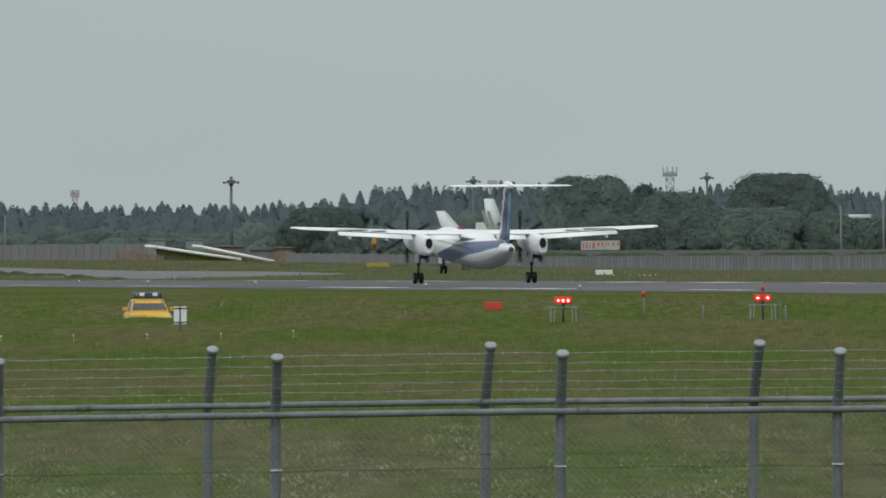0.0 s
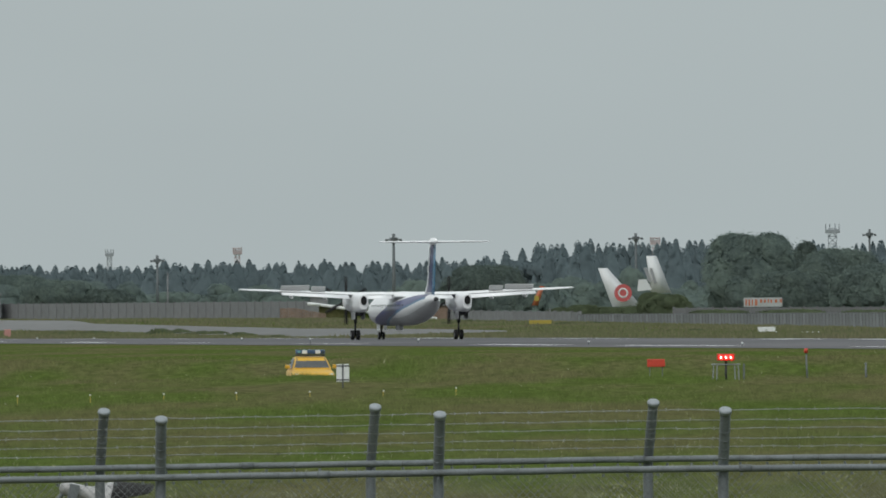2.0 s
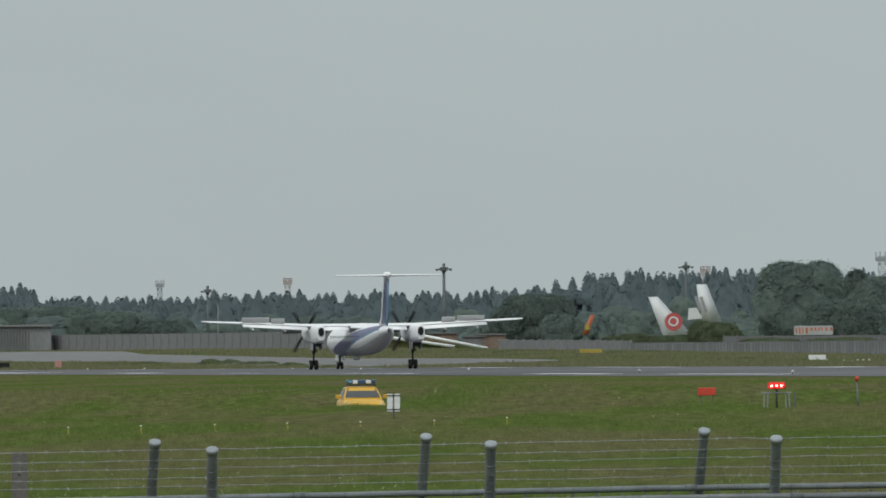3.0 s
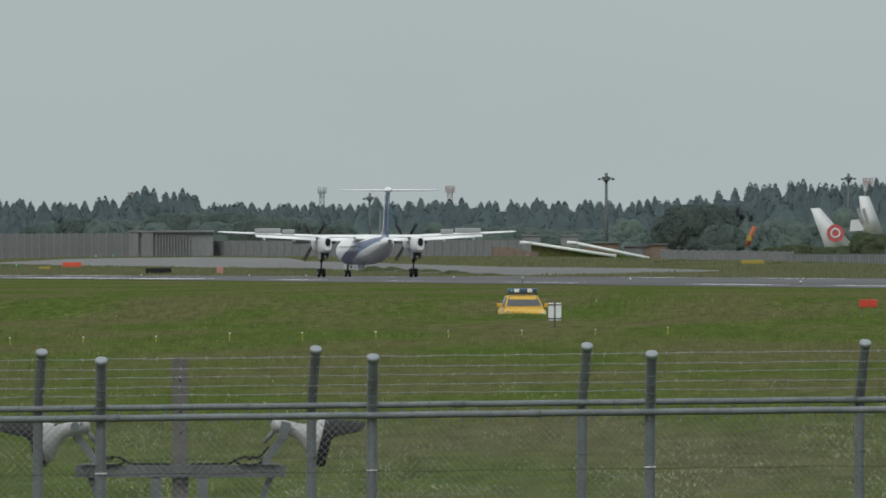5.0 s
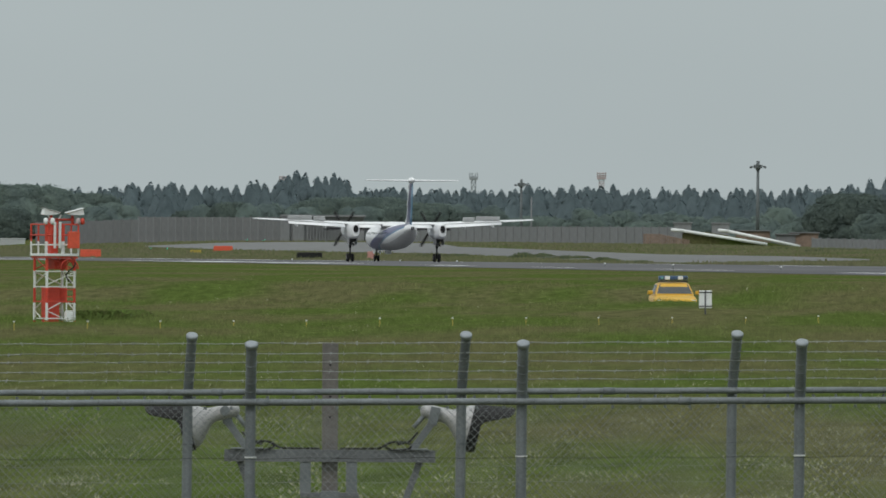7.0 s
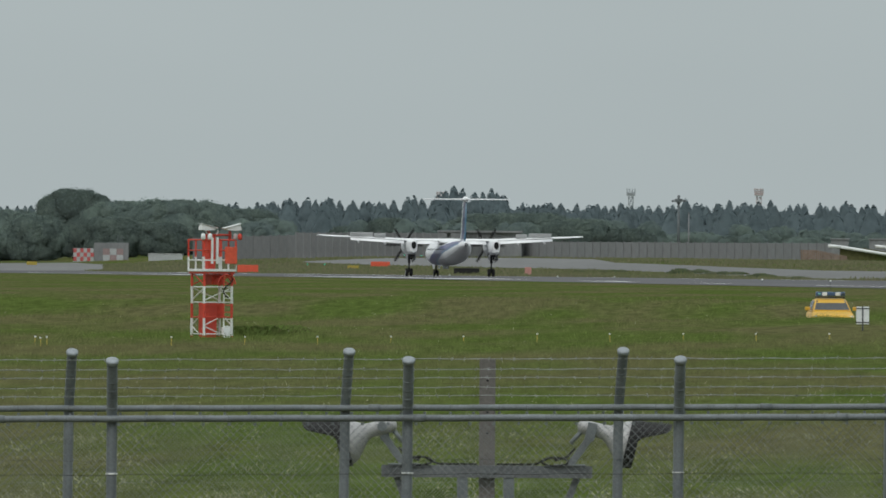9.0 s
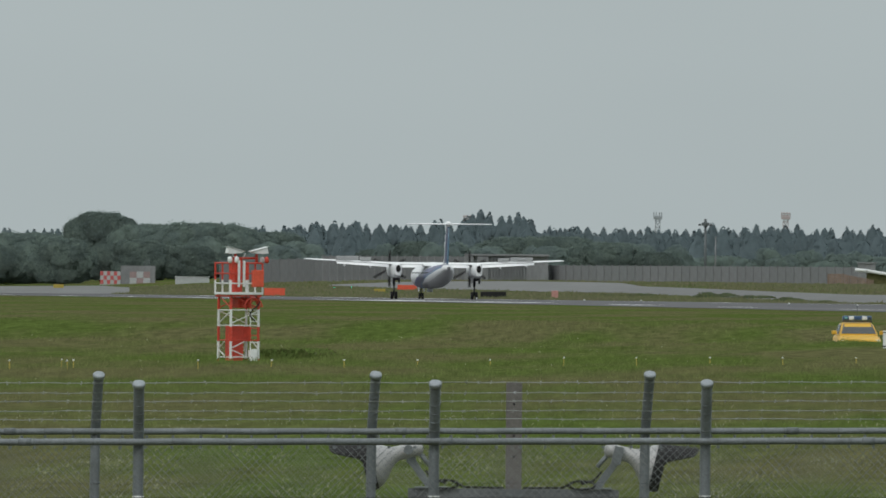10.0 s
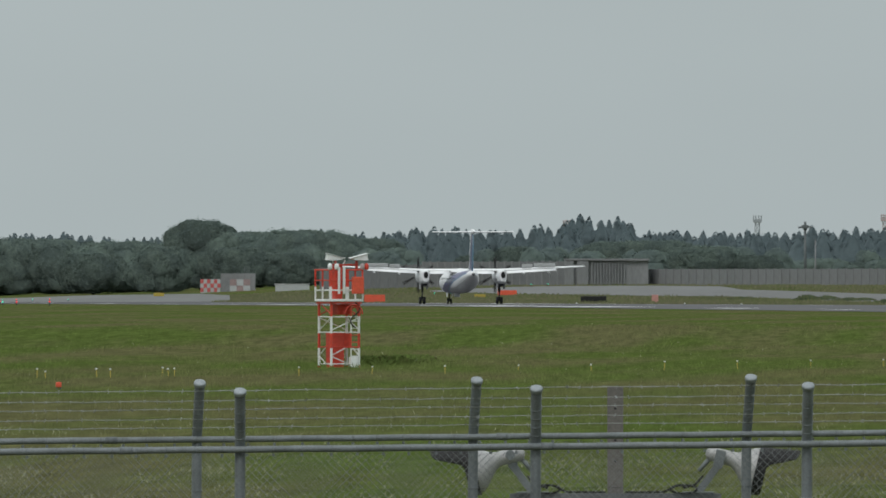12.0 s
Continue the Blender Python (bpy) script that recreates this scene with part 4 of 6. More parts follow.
def wheel_pair(parent, x, y, r, w, gap, names):
    made = []
    for s in (-1, 1):
        hub = new(names)
        hub.parent = parent
        hub.matrix_basis = pose(x + s * gap, y, r)
        bm = B()
        rings = []
        for dx, rr in ((-0.5, 0.62), (-0.5, 0.86), (-0.36, 0.97), (-0.1, 1.0), (0.1, 1.0), (0.36, 0.97), (0.5, 0.86), (0.5, 0.62)):
            rings.append([Vector((dx * w, rr * r * math.cos(k * math.tau / 24), rr * r * math.sin(k * math.tau / 24))) for k in range(24)])
        loft(bm, rings, close=False)
        part("tyre", bm, BLACK, hub)
        bm = B()
        tube(bm, (-0.42 * w, 0, 0), (0.42 * w, 0, 0), 0.62 * r, 0.62 * r, 16)
        for k in range(6):
            a = k * math.tau / 6
            for e in (-1, 1):
                tube(bm, (e * 0.40 * w, 0.38 * r * math.cos(a), 0.38 * r * math.sin(a)), (e * 0.47 * w, 0.38 * r * math.cos(a), 0.38 * r * math.sin(a)), 0.06, 0.06, 6)
        part("rim", bm, GREY, hub)
        made.append(hub)
    return made


def build_airliner():
    a = thing("airliner", "white and blue twin-propeller airliner rolling on the runway", "airplane", pose(0, 0, 0))
    made = {"wheels": [], "props": [], "spoilers": []}
    # body, with a blue sweep from the belly up to the fin
    bm, n = B(), 110
    ys = [16.4, 16.25, 16.1, 15.85, 15.6, 15.3] + [15 - 0.16 * k for k in range(186)] + [-14.9, -15.2, -15.35, -15.5]
    rings = []
    for y in ys:
        zc, w, h = fuselage_section(y)
        rings.append([Vector((w * math.sin(k * math.tau / n), y, zc + h * math.cos(k * math.tau / n))) for k in range(n)])

    def paint(i, k, c):
        mid = table(c.y, [-13, -9, -4, 2, 6, 10, 13], [3.75, 3.35, 2.95, 2.35, 1.85, 1.45, 0.9])
        half = table(c.y, [-13, -9, 0, 6, 11], [0.22, 0.36, 0.50, 0.45, 0.3])
        if c.y < -13.4 or c.y > 12:
            return 3 if c.z < fuselage_section(c.y)[0] - 0.30 * fuselage_section(c.y)[2] else 0
        if abs(c.z - mid) < half:
            return 1
        if mid - half - 0.16 < c.z < mid:
            return 2
        # lower body greyed: belly paint with its shade put into the colour
        zc, w, h = fuselage_section(c.y)
        return 3 if c.z < zc - 0.50 * h else 0
    loft(bm, rings, True, paint)
    part("fuselage", bm, [WHITE, BLUE, LIGHT_BLUE, BELLY], a)
    bm = B()
    rings = []
    for y, w, h in ((4.6, 0.05, 0.02), (4.0, 0.9, 0.14), (3.0, 1.25, 0.3), (1.0, 1.35, 0.36), (-1.5, 1.3, 0.34), (-3.2, 1.0, 0.2), (-4.6, 0.5, 0.08), (-5.2, 0.05, 0.02)):
        rings.append([Vector((w * math.cos(k * math.pi / 11), y, 3.58 + (h + 0.12) * math.sin(k * math.pi / 11))) for k in range(12)] + [Vector((0, y, 3.5))])
    loft(bm, rings)
    part("wing_fairing", bm, WHITE, a)
    # windows and cockpit glass
    for s in (-1, 1):
        for k in range(19):
            y = 10.6 - k * 0.92
            if y < -6:
                continue
            bm = B()
            box(bm, s * 1.296 - 0.02, s * 1.296 + 0.018, y - 0.08, y + 0.08, 2.70, 2.96, 0.012)
            part("window", bm, GLASS, a)
    bm = B()
    for s in (-1, 1):
        box(bm, s * 0.55 - 0.4, s * 0.55 + 0.4, 14.3, 14.34, 2.78, 3.12, 0, pose(0, 0, 0))
    part("cockpit_glass", bm, GLASS, a)
    # wing
    bm = B()
    secs = [(-14.2, 0.75, 1.30, 4.29, 0.13), (-13.9, 0.95, 1.55, 4.28, 0.17), (-9.5, 1.35, 2.2, 4.07, 0.28), (-4.6, 1.85, 2.75, 3.80, 0.42), (0, 1.95, 2.85, 3.78, 0.46)]
    secs += [(-x, b, c, z, t) for x, b, c, z, t in secs[-2::-1]]
    loft(bm, [airfoil(x, b, c, z, t) for x, b, c, z, t in secs])
    part("wing", bm, WHITE, a)
    for s in (-1, 1):
        for x0, x1, z0, z1 in ((1.45, 3.7, 3.74, 3.74), (5.1, 10.8, 3.77, 4.04)):
            bm = B()
            rings = [airfoil(s * x0, -0.75, 1.05, z0, 0.13, 0.30), airfoil(s * x1, -0.72 - 0.1 * (x1 > 9), 1.05 - 0.25 * (x1 > 9), z1, 0.11, 0.30)]
            loft(bm, rings)
            part("flap", bm, WHITE, a, "white flap lowered behind the wing")
        for x in (7.1, 9.95):
            bm = B()
            rings = []
            for y, r in ((0.4, 0.03), (-0.2, 0.10), (-0.9, 0.13), (-1.5, 0.10), (-2.0, 0.03)):
                rings.append([Vector((s * x + r * 0.7 * math.cos(k * math.tau / 10), y, 3.50 + 0.05 * (x - 6) - 0.05 * (0.4 - y) + r * math.sin(k * math.tau / 10))) for k in range(10)])
            loft(bm, rings)
            part("flap_fairing", bm, WHITE, a)
        bm = B()
        rings = [airfoil(s * 11.0, -0.55, 0.62, 4.10, 0.08, 0.0), airfoil(s * 13.8, -0.42, 0.52, 4.24, 0.06, 0.0)]
        loft(bm, rings)
        part("aileron", bm, WHITE, a)
        for x0, x1 in ((6.95, 8.2), (8.3, 10.8)):
            sp = new("spoiler")
            sp.parent = a
            z = 4.05 + (x0 + x1 - 13.9) * 0.026
            sp.matrix_basis = pose(s * (x0 + x1) / 2, -0.05, z)
            bm = B()
            w = (x1 - x0) / 2 - 0.03
            box(bm, -w, w, -0.62, 0.0, -0.018, 0.018, 0.006)
            part("panel", bm, PANEL_LIGHT, sp)
            made["spoilers"].append((sp, s * (x0 + x1) / 2, z))
        # engine, exhaust, propeller
        bm = B()
        rings = []
        for y, w, zb, zt in ((4.75, 0.34, 2.95, 3.65), (4.3, 0.42, 2.75, 3.74), (3.2, 0.46, 2.5, 3.84), (1.0, 0.47, 2.32, 3.9), (-1.5, 0.46, 2.25, 3.88), (-3.2, 0.45, 2.28, 3.86), (-4.2, 0.43, 2.36, 3.82), (-4.6, 0.40, 2.45, 3.80), (-4.75, 0.34, 2.6, 3.74)):
            ring = []
            for k in range(24):
                c, q = math.cos(k * math.tau / 24), math.sin(k * math.tau / 24)
                ring.append(Vector((s * 4.4 + w * math.copysign(abs(c) ** 0.7, c), y, (zb + zt) / 2 + (zt - zb) / 2 * math.copysign(abs(q) ** 0.7, q))))
            rings.append(ring)
        loft(bm, rings)
        nac = part("nacelle", bm, WHITE, a)
        bm = B()
        rings = []
        for y, sc in ((-4.70, 1.0), (-4.84, 1.0), (-4.86, 0.9), (-4.80, 0.8)):
            rings.append([Vector((s * 4.4 + 0.25 * sc * math.cos(k * math.tau / 20), y, 3.30 + 0.38 * sc * math.sin(k * math.tau / 20))) for k in range(20)])
        loft(bm, rings, mat=lambda i, k, c: 0)
        part("exhaust", bm, BLACK, nac, "soot-black exhaust outlet")
        bm = B()
        for e in (-1, 1):
            box(bm, s * 4.4 + e * 0.40 - 0.02, s * 4.4 + e * 0.40 + 0.02, -2.6, -0.6, 1.72, 2.38, 0.01)
        part("gear_door", bm, GREY, nac)
        bm = B()
        loft(bm, [[Vector((s * 4.4 + e * k * 0.36, y, z)) for e, z in ((-1, 2.36), (-0.75, 2.36 - 0.34 * k), (0.75, 2.36 - 0.34 * k), (1, 2.36))] for y, k in ((1.2, 0.25), (0.4, 1.0), (-2.4, 1.0), (-3.6, 0.25))])
        part("wheel_well", bm, DARK, nac, "dark open wheel well")
        pr = new("propeller")
        pr.parent = a
        pr.matrix_basis = pose(s * 4.4, 5.0, 3.32)
        bm = B()
        loft(bm, [[Vector((r * math.cos(k * math.tau / 18), y, r * math.sin(k * math.tau / 18))) for k in range(18)] for y, r in ((-0.25, 0.36), (0.1, 0.34), (0.4, 0.26), (0.65, 0.12), (0.72, 0.02))])
        part("spinner", bm, DARK, pr)
        for k in range(6):
            bm = B()
            rings = []
            for r, c, tw in ((0.3, 0.16, 50), (0.7, 0.26, 42), (1.2, 0.31, 32), (1.7, 0.28, 24), (2.0, 0.20, 20), (2.06, 0.05, 20)):
                ring = []
                for fx, fy in ((-0.5, 0), (-0.2, 0.06), (0.2, 0.05), (0.5, 0), (0.2, -0.03), (-0.2, -0.04)):
                    v = Matrix.Rotation(radians(tw), 3, "Z") @ Vector((fx * c, fy * c * 2, 0))
                    ring.append(Matrix.Rotation(k * math.tau / 6, 3, "Y") @ Vector((v.x, v.y, r)))
                rings.append(ring)
            loft(bm, rings)
            part("blade", bm, BLACK, pr)
        made["props"].append((pr, s * 4.4))
        # main gear
        leg = new("main_gear")
        leg.parent = a
        bm = B()
        tube(bm, (s * 4.4, 0, 0.42), (s * 4.4, -0.1, 1.5), 0.085, 0.085, 10)
        tube(bm, (s * 4.4, -0.1, 1.4), (s * 4.4, -0.15, 2.5), 0.13, 0.14, 10)
        tube(bm, (s * 4.4, -0.1, 1.45), (s * 4.4, -1.5, 2.5), 0.06, 0.06, 8)
        tube(bm, (s * 4.4 - 0.28, 0, 0.42), (s * 4.4 + 0.28, 0, 0.42), 0.07, 0.07, 8)
        part("strut", bm, DARK, leg)
        made["wheels"] += [(h, s * 4.4 + e * 0.23, 0.0, 0.42) for h, e in zip(wheel_pair(a, s * 4.4, 0, 0.42, 0.30, 0.23, "main_wheel"), (-1, 1))]
    leg = new("nose_gear")
    leg.parent = a
    bm = B()
    tube(bm, (0, 13.94, 0.33), (0, 13.8, 1.5), 0.07, 0.09, 10)
    tube(bm, (0, 13.9, 0.8), (0, 13.0, 1.4), 0.045, 0.045, 8)
    tube(bm, (-0.2, 13.94, 0.33), (0.2, 13.94, 0.33), 0.05, 0.05, 8)
    part("strut", bm, DARK, leg)
    bm = B()
    for e in (-1, 1):
        box(bm, e * 0.3 - 0.015, e * 0.3 + 0.015, 12.9, 14.4, 0.82, 1.3, 0.008)
    part("gear_door", bm, WHITE, leg)
    made["wheels"] += [(h, e * 0.18, 13.94, 0.33) for h, e in zip(wheel_pair(a, 0, 13.94, 0.33, 0.2, 0.18, "nose_wheel"), (-1, 1))]
    # fin, rudder, tailplane
    bm = B()
    secs = [(3.55, -8.6, 4.7, 0.16), (3.95, -9.6, 4.0, 0.26), (4.6, -11.0, 2.75, 0.30), (6.2, -11.9, 2.25, 0.27), (8.1, -12.9, 1.75, 0.24)]

    def upright(z, y, c, t):
        return [Vector((p.z, p.y, z)) for p in airfoil(0, y, c, 0, t)]
    loft(bm, [upright(*q) for q in secs], True, lambda i, k, c: 0 if (i == 0 or c.y > table(c.z, [3.6, 4.6, 6.2, 8], [-10.9, -12.05, -12.7, -13.5])) else 1)
    fin = part("fin", bm, [WHITE, BLUE], a)
    bm = B()
    secs = [(3.7, -13.3, 1.35, 0.20), (4.6, -13.75, 1.25, 0.19), (6.2, -14.15, 1.15, 0.17), (7.85, -14.65, 0.95, 0.15)]
    loft(bm, [upright(*q) for q in secs])
    part("rudder", bm, LIGHT_BLUE, a, "light blue rudder")
    # the mark on the fin, as plain white shapes
    for s in (-1, 1):
        for z0, z1, sh in ((7.2, 7.75, 0.0), (6.35, 7.0, 0.1), (5.6, 6.2, 0.1)):
            bm = B()
            yy = table(z0, [4.6, 8.0], [-12.0, -13.7])
            for q in (-0.22, 0.25):
                box(bm, s * 0.148 - 0.012, s * 0.148 + 0.012, yy + q - 0.10, yy + q + 0.10, z0, z1, 0.006)
            box(bm, s * 0.148 - 0.012, s * 0.148 + 0.012, yy - 0.2, yy + 0.25, z0 + 0.2, z0 + 0.36, 0.006)
            part("fin_mark", bm, WHITE, fin, "plain white shape on the blue fin")
    bm = B()
    secs = [(-4.64, -14.55, 0.95, 8.14, 0.09), (-4.4, -14.35, 1.2, 8.14, 0.12), (0, -13.6, 2.15, 8.12, 0.22)]
    secs += [(-x, b, c, z, t) for x, b, c, z, t in secs[-2::-1]]
    loft(bm, [airfoil(x, b, c, z, t) for x, b, c, z, t in secs])
    part("tailplane", bm, WHITE, a)
    bm = B()
    loft(bm, [[Vector((r * 0.8 * math.cos(k * math.tau / 14), y, 8.16 + r * math.sin(k * math.tau / 14))) for k in range(14)] for y, r in ((-12.3, 0.03), (-12.8, 0.2), (-13.6, 0.3), (-15, 0.29), (-15.8, 0.2), (-16.4, 0.03))])
    part("tail_bullet", bm, WHITE, a)
    bm = B()
    loft(bm, [[Vector((r * math.cos(k * math.tau / 12), y, 3.38 + r * math.sin(k * math.tau / 12))) for k in range(12)] for y, r in ((-15.3, 0.17), (-15.75, 0.14), (-15.72, 0.09), (-15.4, 0.08))])
    part("tail_cone", bm, DARK, a)
    bm = B()
    box(bm, -0.45, 0.2, 3.2, 3.28, 0.80, 1.30, 0.02)
    part("belly_door", bm, WHITE, a, "white belly flap")
    return a, made


plane, PLANE_PARTS = build_airliner()


# ---- things in the near grass ----
def build_car():
    g = ground_at(-520, 560)
    c = thing("patrol_car", "yellow estate patrol car with roof light bar, half in grass", "car", pose(g.x, g.y, g.z + 0.02, 0, 0, 1.25 + 4))
    # front faces -y
    bm = B()

    def sec(y, w, z0, z1, r=0.12):
        pts = []
        for k in range(20):
            a = k * math.tau / 20
            x, z = math.cos(a), math.sin(a)
            pts.append(Vector((w * math.copysign(abs(x) ** 0.35, x), y, (z0 + z1) / 2 + (z1 - z0) / 2 * math.copysign(abs(z) ** 0.4, z))))
        return pts
    loft(bm, [sec(-2.2, 0.70, 0.35, 0.70), sec(-2.1, 0.84, 0.26, 0.80), sec(-1.6, 0.88, 0.22, 0.90), sec(-1.0, 0.89, 0.22, 0.97), sec(0.6, 0.89, 0.22, 1.0), sec(1.9, 0.88, 0.24, 1.0), sec(2.25, 0.80, 0.34, 0.92)])
    body = part("body", bm, YELLOW, c)
    bm = B()

    def cab(y, w0, w1, z0, z1):
        return [Vector((-w0, y, z0)), Vector((-w1, y, z1 - 0.05)), Vector((-w1 + 0.12, y, z1)), Vector((w1 - 0.12, y, z1)), Vector((w1, y, z1 - 0.05)), Vector((w0, y, z0))]
    loft(bm, [cab(-1.02, 0.80, 0.78, 0.95, 0.99), cab(-0.25, 0.82, 0.64, 0.95, 1.43), cab(0.4, 0.82, 0.64, 0.95, 1.49), cab(1.6, 0.81, 0.63, 0.95, 1.46), cab(2.1, 0.78, 0.66, 0.95, 1.05)])
    for f in bm.faces:
        f.smooth = False
    part("cabin", bm, YELLOW, c)
    bm = B()
    v = [bm.verts.new(p) for p in ((-0.72, -0.99, 1.02), (0.72, -0.99, 1.02), (0.58, -0.285, 1.405), (-0.58, -0.285, 1.405))]
    f = bm.faces.new(v)
    bmesh.ops.solidify(bm, geom=[f], thickness=-0.02)
    part("windscreen", bm, CAR_GLASS, c)
    for s in (-1, 1):
        bm = B()
        v = [bm.verts.new(p) for p in ((s * 0.812, -0.6, 1.0), (s * 0.815, 1.5, 1.0), (s * 0.66, 1.3, 1.4), (s * 0.66, -0.15, 1.38))]
        f = bm.faces.new(v)
        bmesh.ops.solidify(bm, geom=[f], thickness=0.02 * s)
        part("side_window", bm, CAR_GLASS, c)
        bm = B()
        box(bm, s * 0.98 - 0.11, s * 0.98 + 0.11, -0.72, -0.6, 0.98, 1.14, 0.04)
        part("mirror", bm, YELLOW, c)
        bm = B()
        box(bm, s * 0.62 - 0.17, s * 0.62 + 0.17, -2.13, -1.95, 0.64, 0.78, 0.04)
        part("headlight", bm, PAINT_WHITE, c)
        for y in (-1.35, 1.35):
            bm = B()
            tube(bm, (s * 0.70, y, 0.32), (s * 0.90, y, 0.32), 0.32, 0.32, 20)
            w = part("wheel", bm, BLACK, c)
            bm = B()
            tube(bm, (s * 0.88, y, 0.32), (s * 0.915, y, 0.32), 0.2, 0.19, 14)
            part("rim", bm, GREY, w)
    bm = B()
    box(bm, -0.4, 0.4, -2.24, -2.12, 0.5, 0.66, 0.03)
    part("grille", bm, BLACK, c)
    bm = B()
    box(bm, -0.62, 0.62, -0.05, 0.2, 1.49, 1.55, 0.02)
    part("roof_rack", bm, DARK, c)
    bar = part("light_bar", box(B(), -0.60, 0.60, -0.10, 0.22, 1.57, 1.75, 0.05), DARK_BLUE, c, "dark blue roof light bar")
    for x in (-0.24, 0.3):
        part("speaker", box(B(), x - 0.1, x + 0.1, -0.13, 0.0, 1.585, 1.73, 0.02), PAINT_WHITE, bar)
    part("beacon", box(B(), -0.52, -0.4, -0.13, 0.0, 1.62, 1.70, 0.02), TEAL, bar, "pale teal beacon lens")
    part("beacon", box(B(), 0.46, 0.56, -0.13, 0.0, 1.62, 1.70, 0.02), GLASS, bar)
    bm = B()
    tube(bm, (0.1, 1.4, 1.45), (0.12, 1.6, 2.1), 0.012, 0.008, 5)
    part("aerial", bm, DARK, c)


def build_sign():
    s = on_ground("marker_sign", "white two-panel marker sign on a grey pole", "sign", -463, 432)
    for x in (-0.115, 0.115):
        part("panel", box(B(), x - 0.088, x + 0.088, -0.03, 0.0, 0.28, 0.84, 0.01), PAINT_WHITE, s)
    for z in (0.34, 0.78):
        part("band", box(B(), -0.21, 0.21, -0.040, -0.033, z - 0.018, z + 0.018), DARK, s)
    bm = B()
    tube(bm, (0, 0.0, -0.3), (0, 0.0, 0.84), 0.026, 0.026, 8)
    part("pole", bm, STEEL_DARK, s)


def build_approach_lamp(u, d, lamps, beacon):
    s = on_ground("obstruction_light", "lit red lamp cluster on a low steel frame" if not beacon else "lit red lamp pair on a low frame with a red beacon", "light", u, d, 0, "red obstruction lights")
    n = len(lamps)
    hz = 0.76
    part("housing", box(B(), -0.31, 0.31, 0.0, 0.3, hz - 0.11, hz + 0.13, 0.03), RED, s)
    for x in lamps:
        bm = B()
        # glowing disc drawn a little wide to take in the lamp's bloom
        tube(bm, (x, 0.05, hz), (x, -0.05, hz), 0.08, 0.088, 16)
        ring = part("lamp", bm, LAMP_RED, s, "glowing red lamp")
        bm = B()
        tube(bm, (x, -0.045, hz), (x, -0.065, hz), 0.042, 0.035, 14)
        part("lens", bm, LAMP_CORE, ring)
    for x in (-0.42, -0.30, 0.30, 0.42):
        bm = B()
        tube(bm, (x * 1.1, 0.1, -0.3), (x, 0.15, 0.54), 0.022, 0.022, 6)
        part("leg", bm, CAPS, s)
    part("crossbar", box(B(), -0.5, 0.5, 0.1, 0.2, 0.50, 0.55, 0.01), CAPS, s)
    bm = B()
    tube(bm, (0, 0.15, -0.2), (0, 0.15, hz - 0.1), 0.04, 0.04, 8)
    part("stem", bm, DARK, s)
    if beacon:
        bm = B()
        tube(bm, (0, 0.2, hz + 0.1), (0, 0.2, hz + 0.26), 0.02, 0.02, 6)
        tube(bm, (0, 0.2, hz + 0.26), (0, 0.2, hz + 0.44), 0.06, 0.06, 10)
        part("beacon", bm, RED, s)
    bm = B()
    tube(bm, (0.62, 0.2, -0.3), (0.62, 0.2, 0.54), 0.03, 0.03, 6)
    part("side_post", bm, STEEL, s)


def build_grass_things():
    build_approach_lamp(211, 470, (-0.17, 0.0, 0.17), False)
    build_approach_lamp(562, 480, (-0.17, 0.17), True)
    p = on_ground("marker_post", "grey post with a red lamp head", "post", 352, 470)
    bm = B()
    tube(bm, (0.05, 0, -0.3), (0, 0, 0.92), 0.03, 0.025, 8)
    part("stem", bm, STEEL, p)
    bm = B()
    tube(bm, (0, 0, 0.9), (0, 0, 1.06), 0.07, 0.06, 10)
    part("lamp_head", bm, RED, p)
    for u in (457, 602):
        p = on_ground("stub_post", "short grey steel post in grass", "post", u, 475)
        bm = B()
        tube(bm, (0, 0, -0.3), (0, 0, 0.48), 0.035, 0.03, 8)
        part("stem", bm, STEEL, p)
        bm = B()
        tube(bm, (0, 0, 0.48), (0, 0, 0.52), 0.045, 0.04, 8)
        part("cap", bm, CAPS, p)
    b = board("marker_board", "red-orange marker board standing in grass", "board", 88, 600, 0.78, 0.52, 0.86, RED)
    # yellow stakes along the drain
    us = [-264 - 128.6 * k for k in range(12)]
    places = [(u, 404 + (u + 264) * 0.034) for u in us] + [(-1897, 352), (-1908, 350), (-1919, 354), (-2010, 348), (-2034, 352), (-2124, 345), (-2139, 349)]
    first = None
    for u, d in places:
        if first is None:
            first = on_ground("marker_stake", "small yellow marker stake with pale top", "stake", u, d, 0, "yellow marker stakes")
            bm = B()
            tube(bm, (0, 0, -0.2), (0, 0, 0.2), 0.011, 0.011, 8)
            part("stem", bm, SIGN_YELLOW, first)
            bm = B()
            tube(bm, (0, 0, 0.2), (0, 0, 0.235), 0.024, 0.026, 8)
            part("top", bm, PAINT_WHITE, first)
        else:
            copy_thing(first, facing(u, d, (u * 13) % 40, ((u * 7) % 11 - 8) * 0.006) @ pose(0, 0, 0, 0, (u * 5) % 9 - 4, 0))
    board("marker_block", "small orange-red marker block in the grass", "marker", -2101, 312, 0.13, 0.06, 0.18, ORANGE)


BANDS = [0.05, 0.55, 0.97, 1.46, 1.88, 2.3]


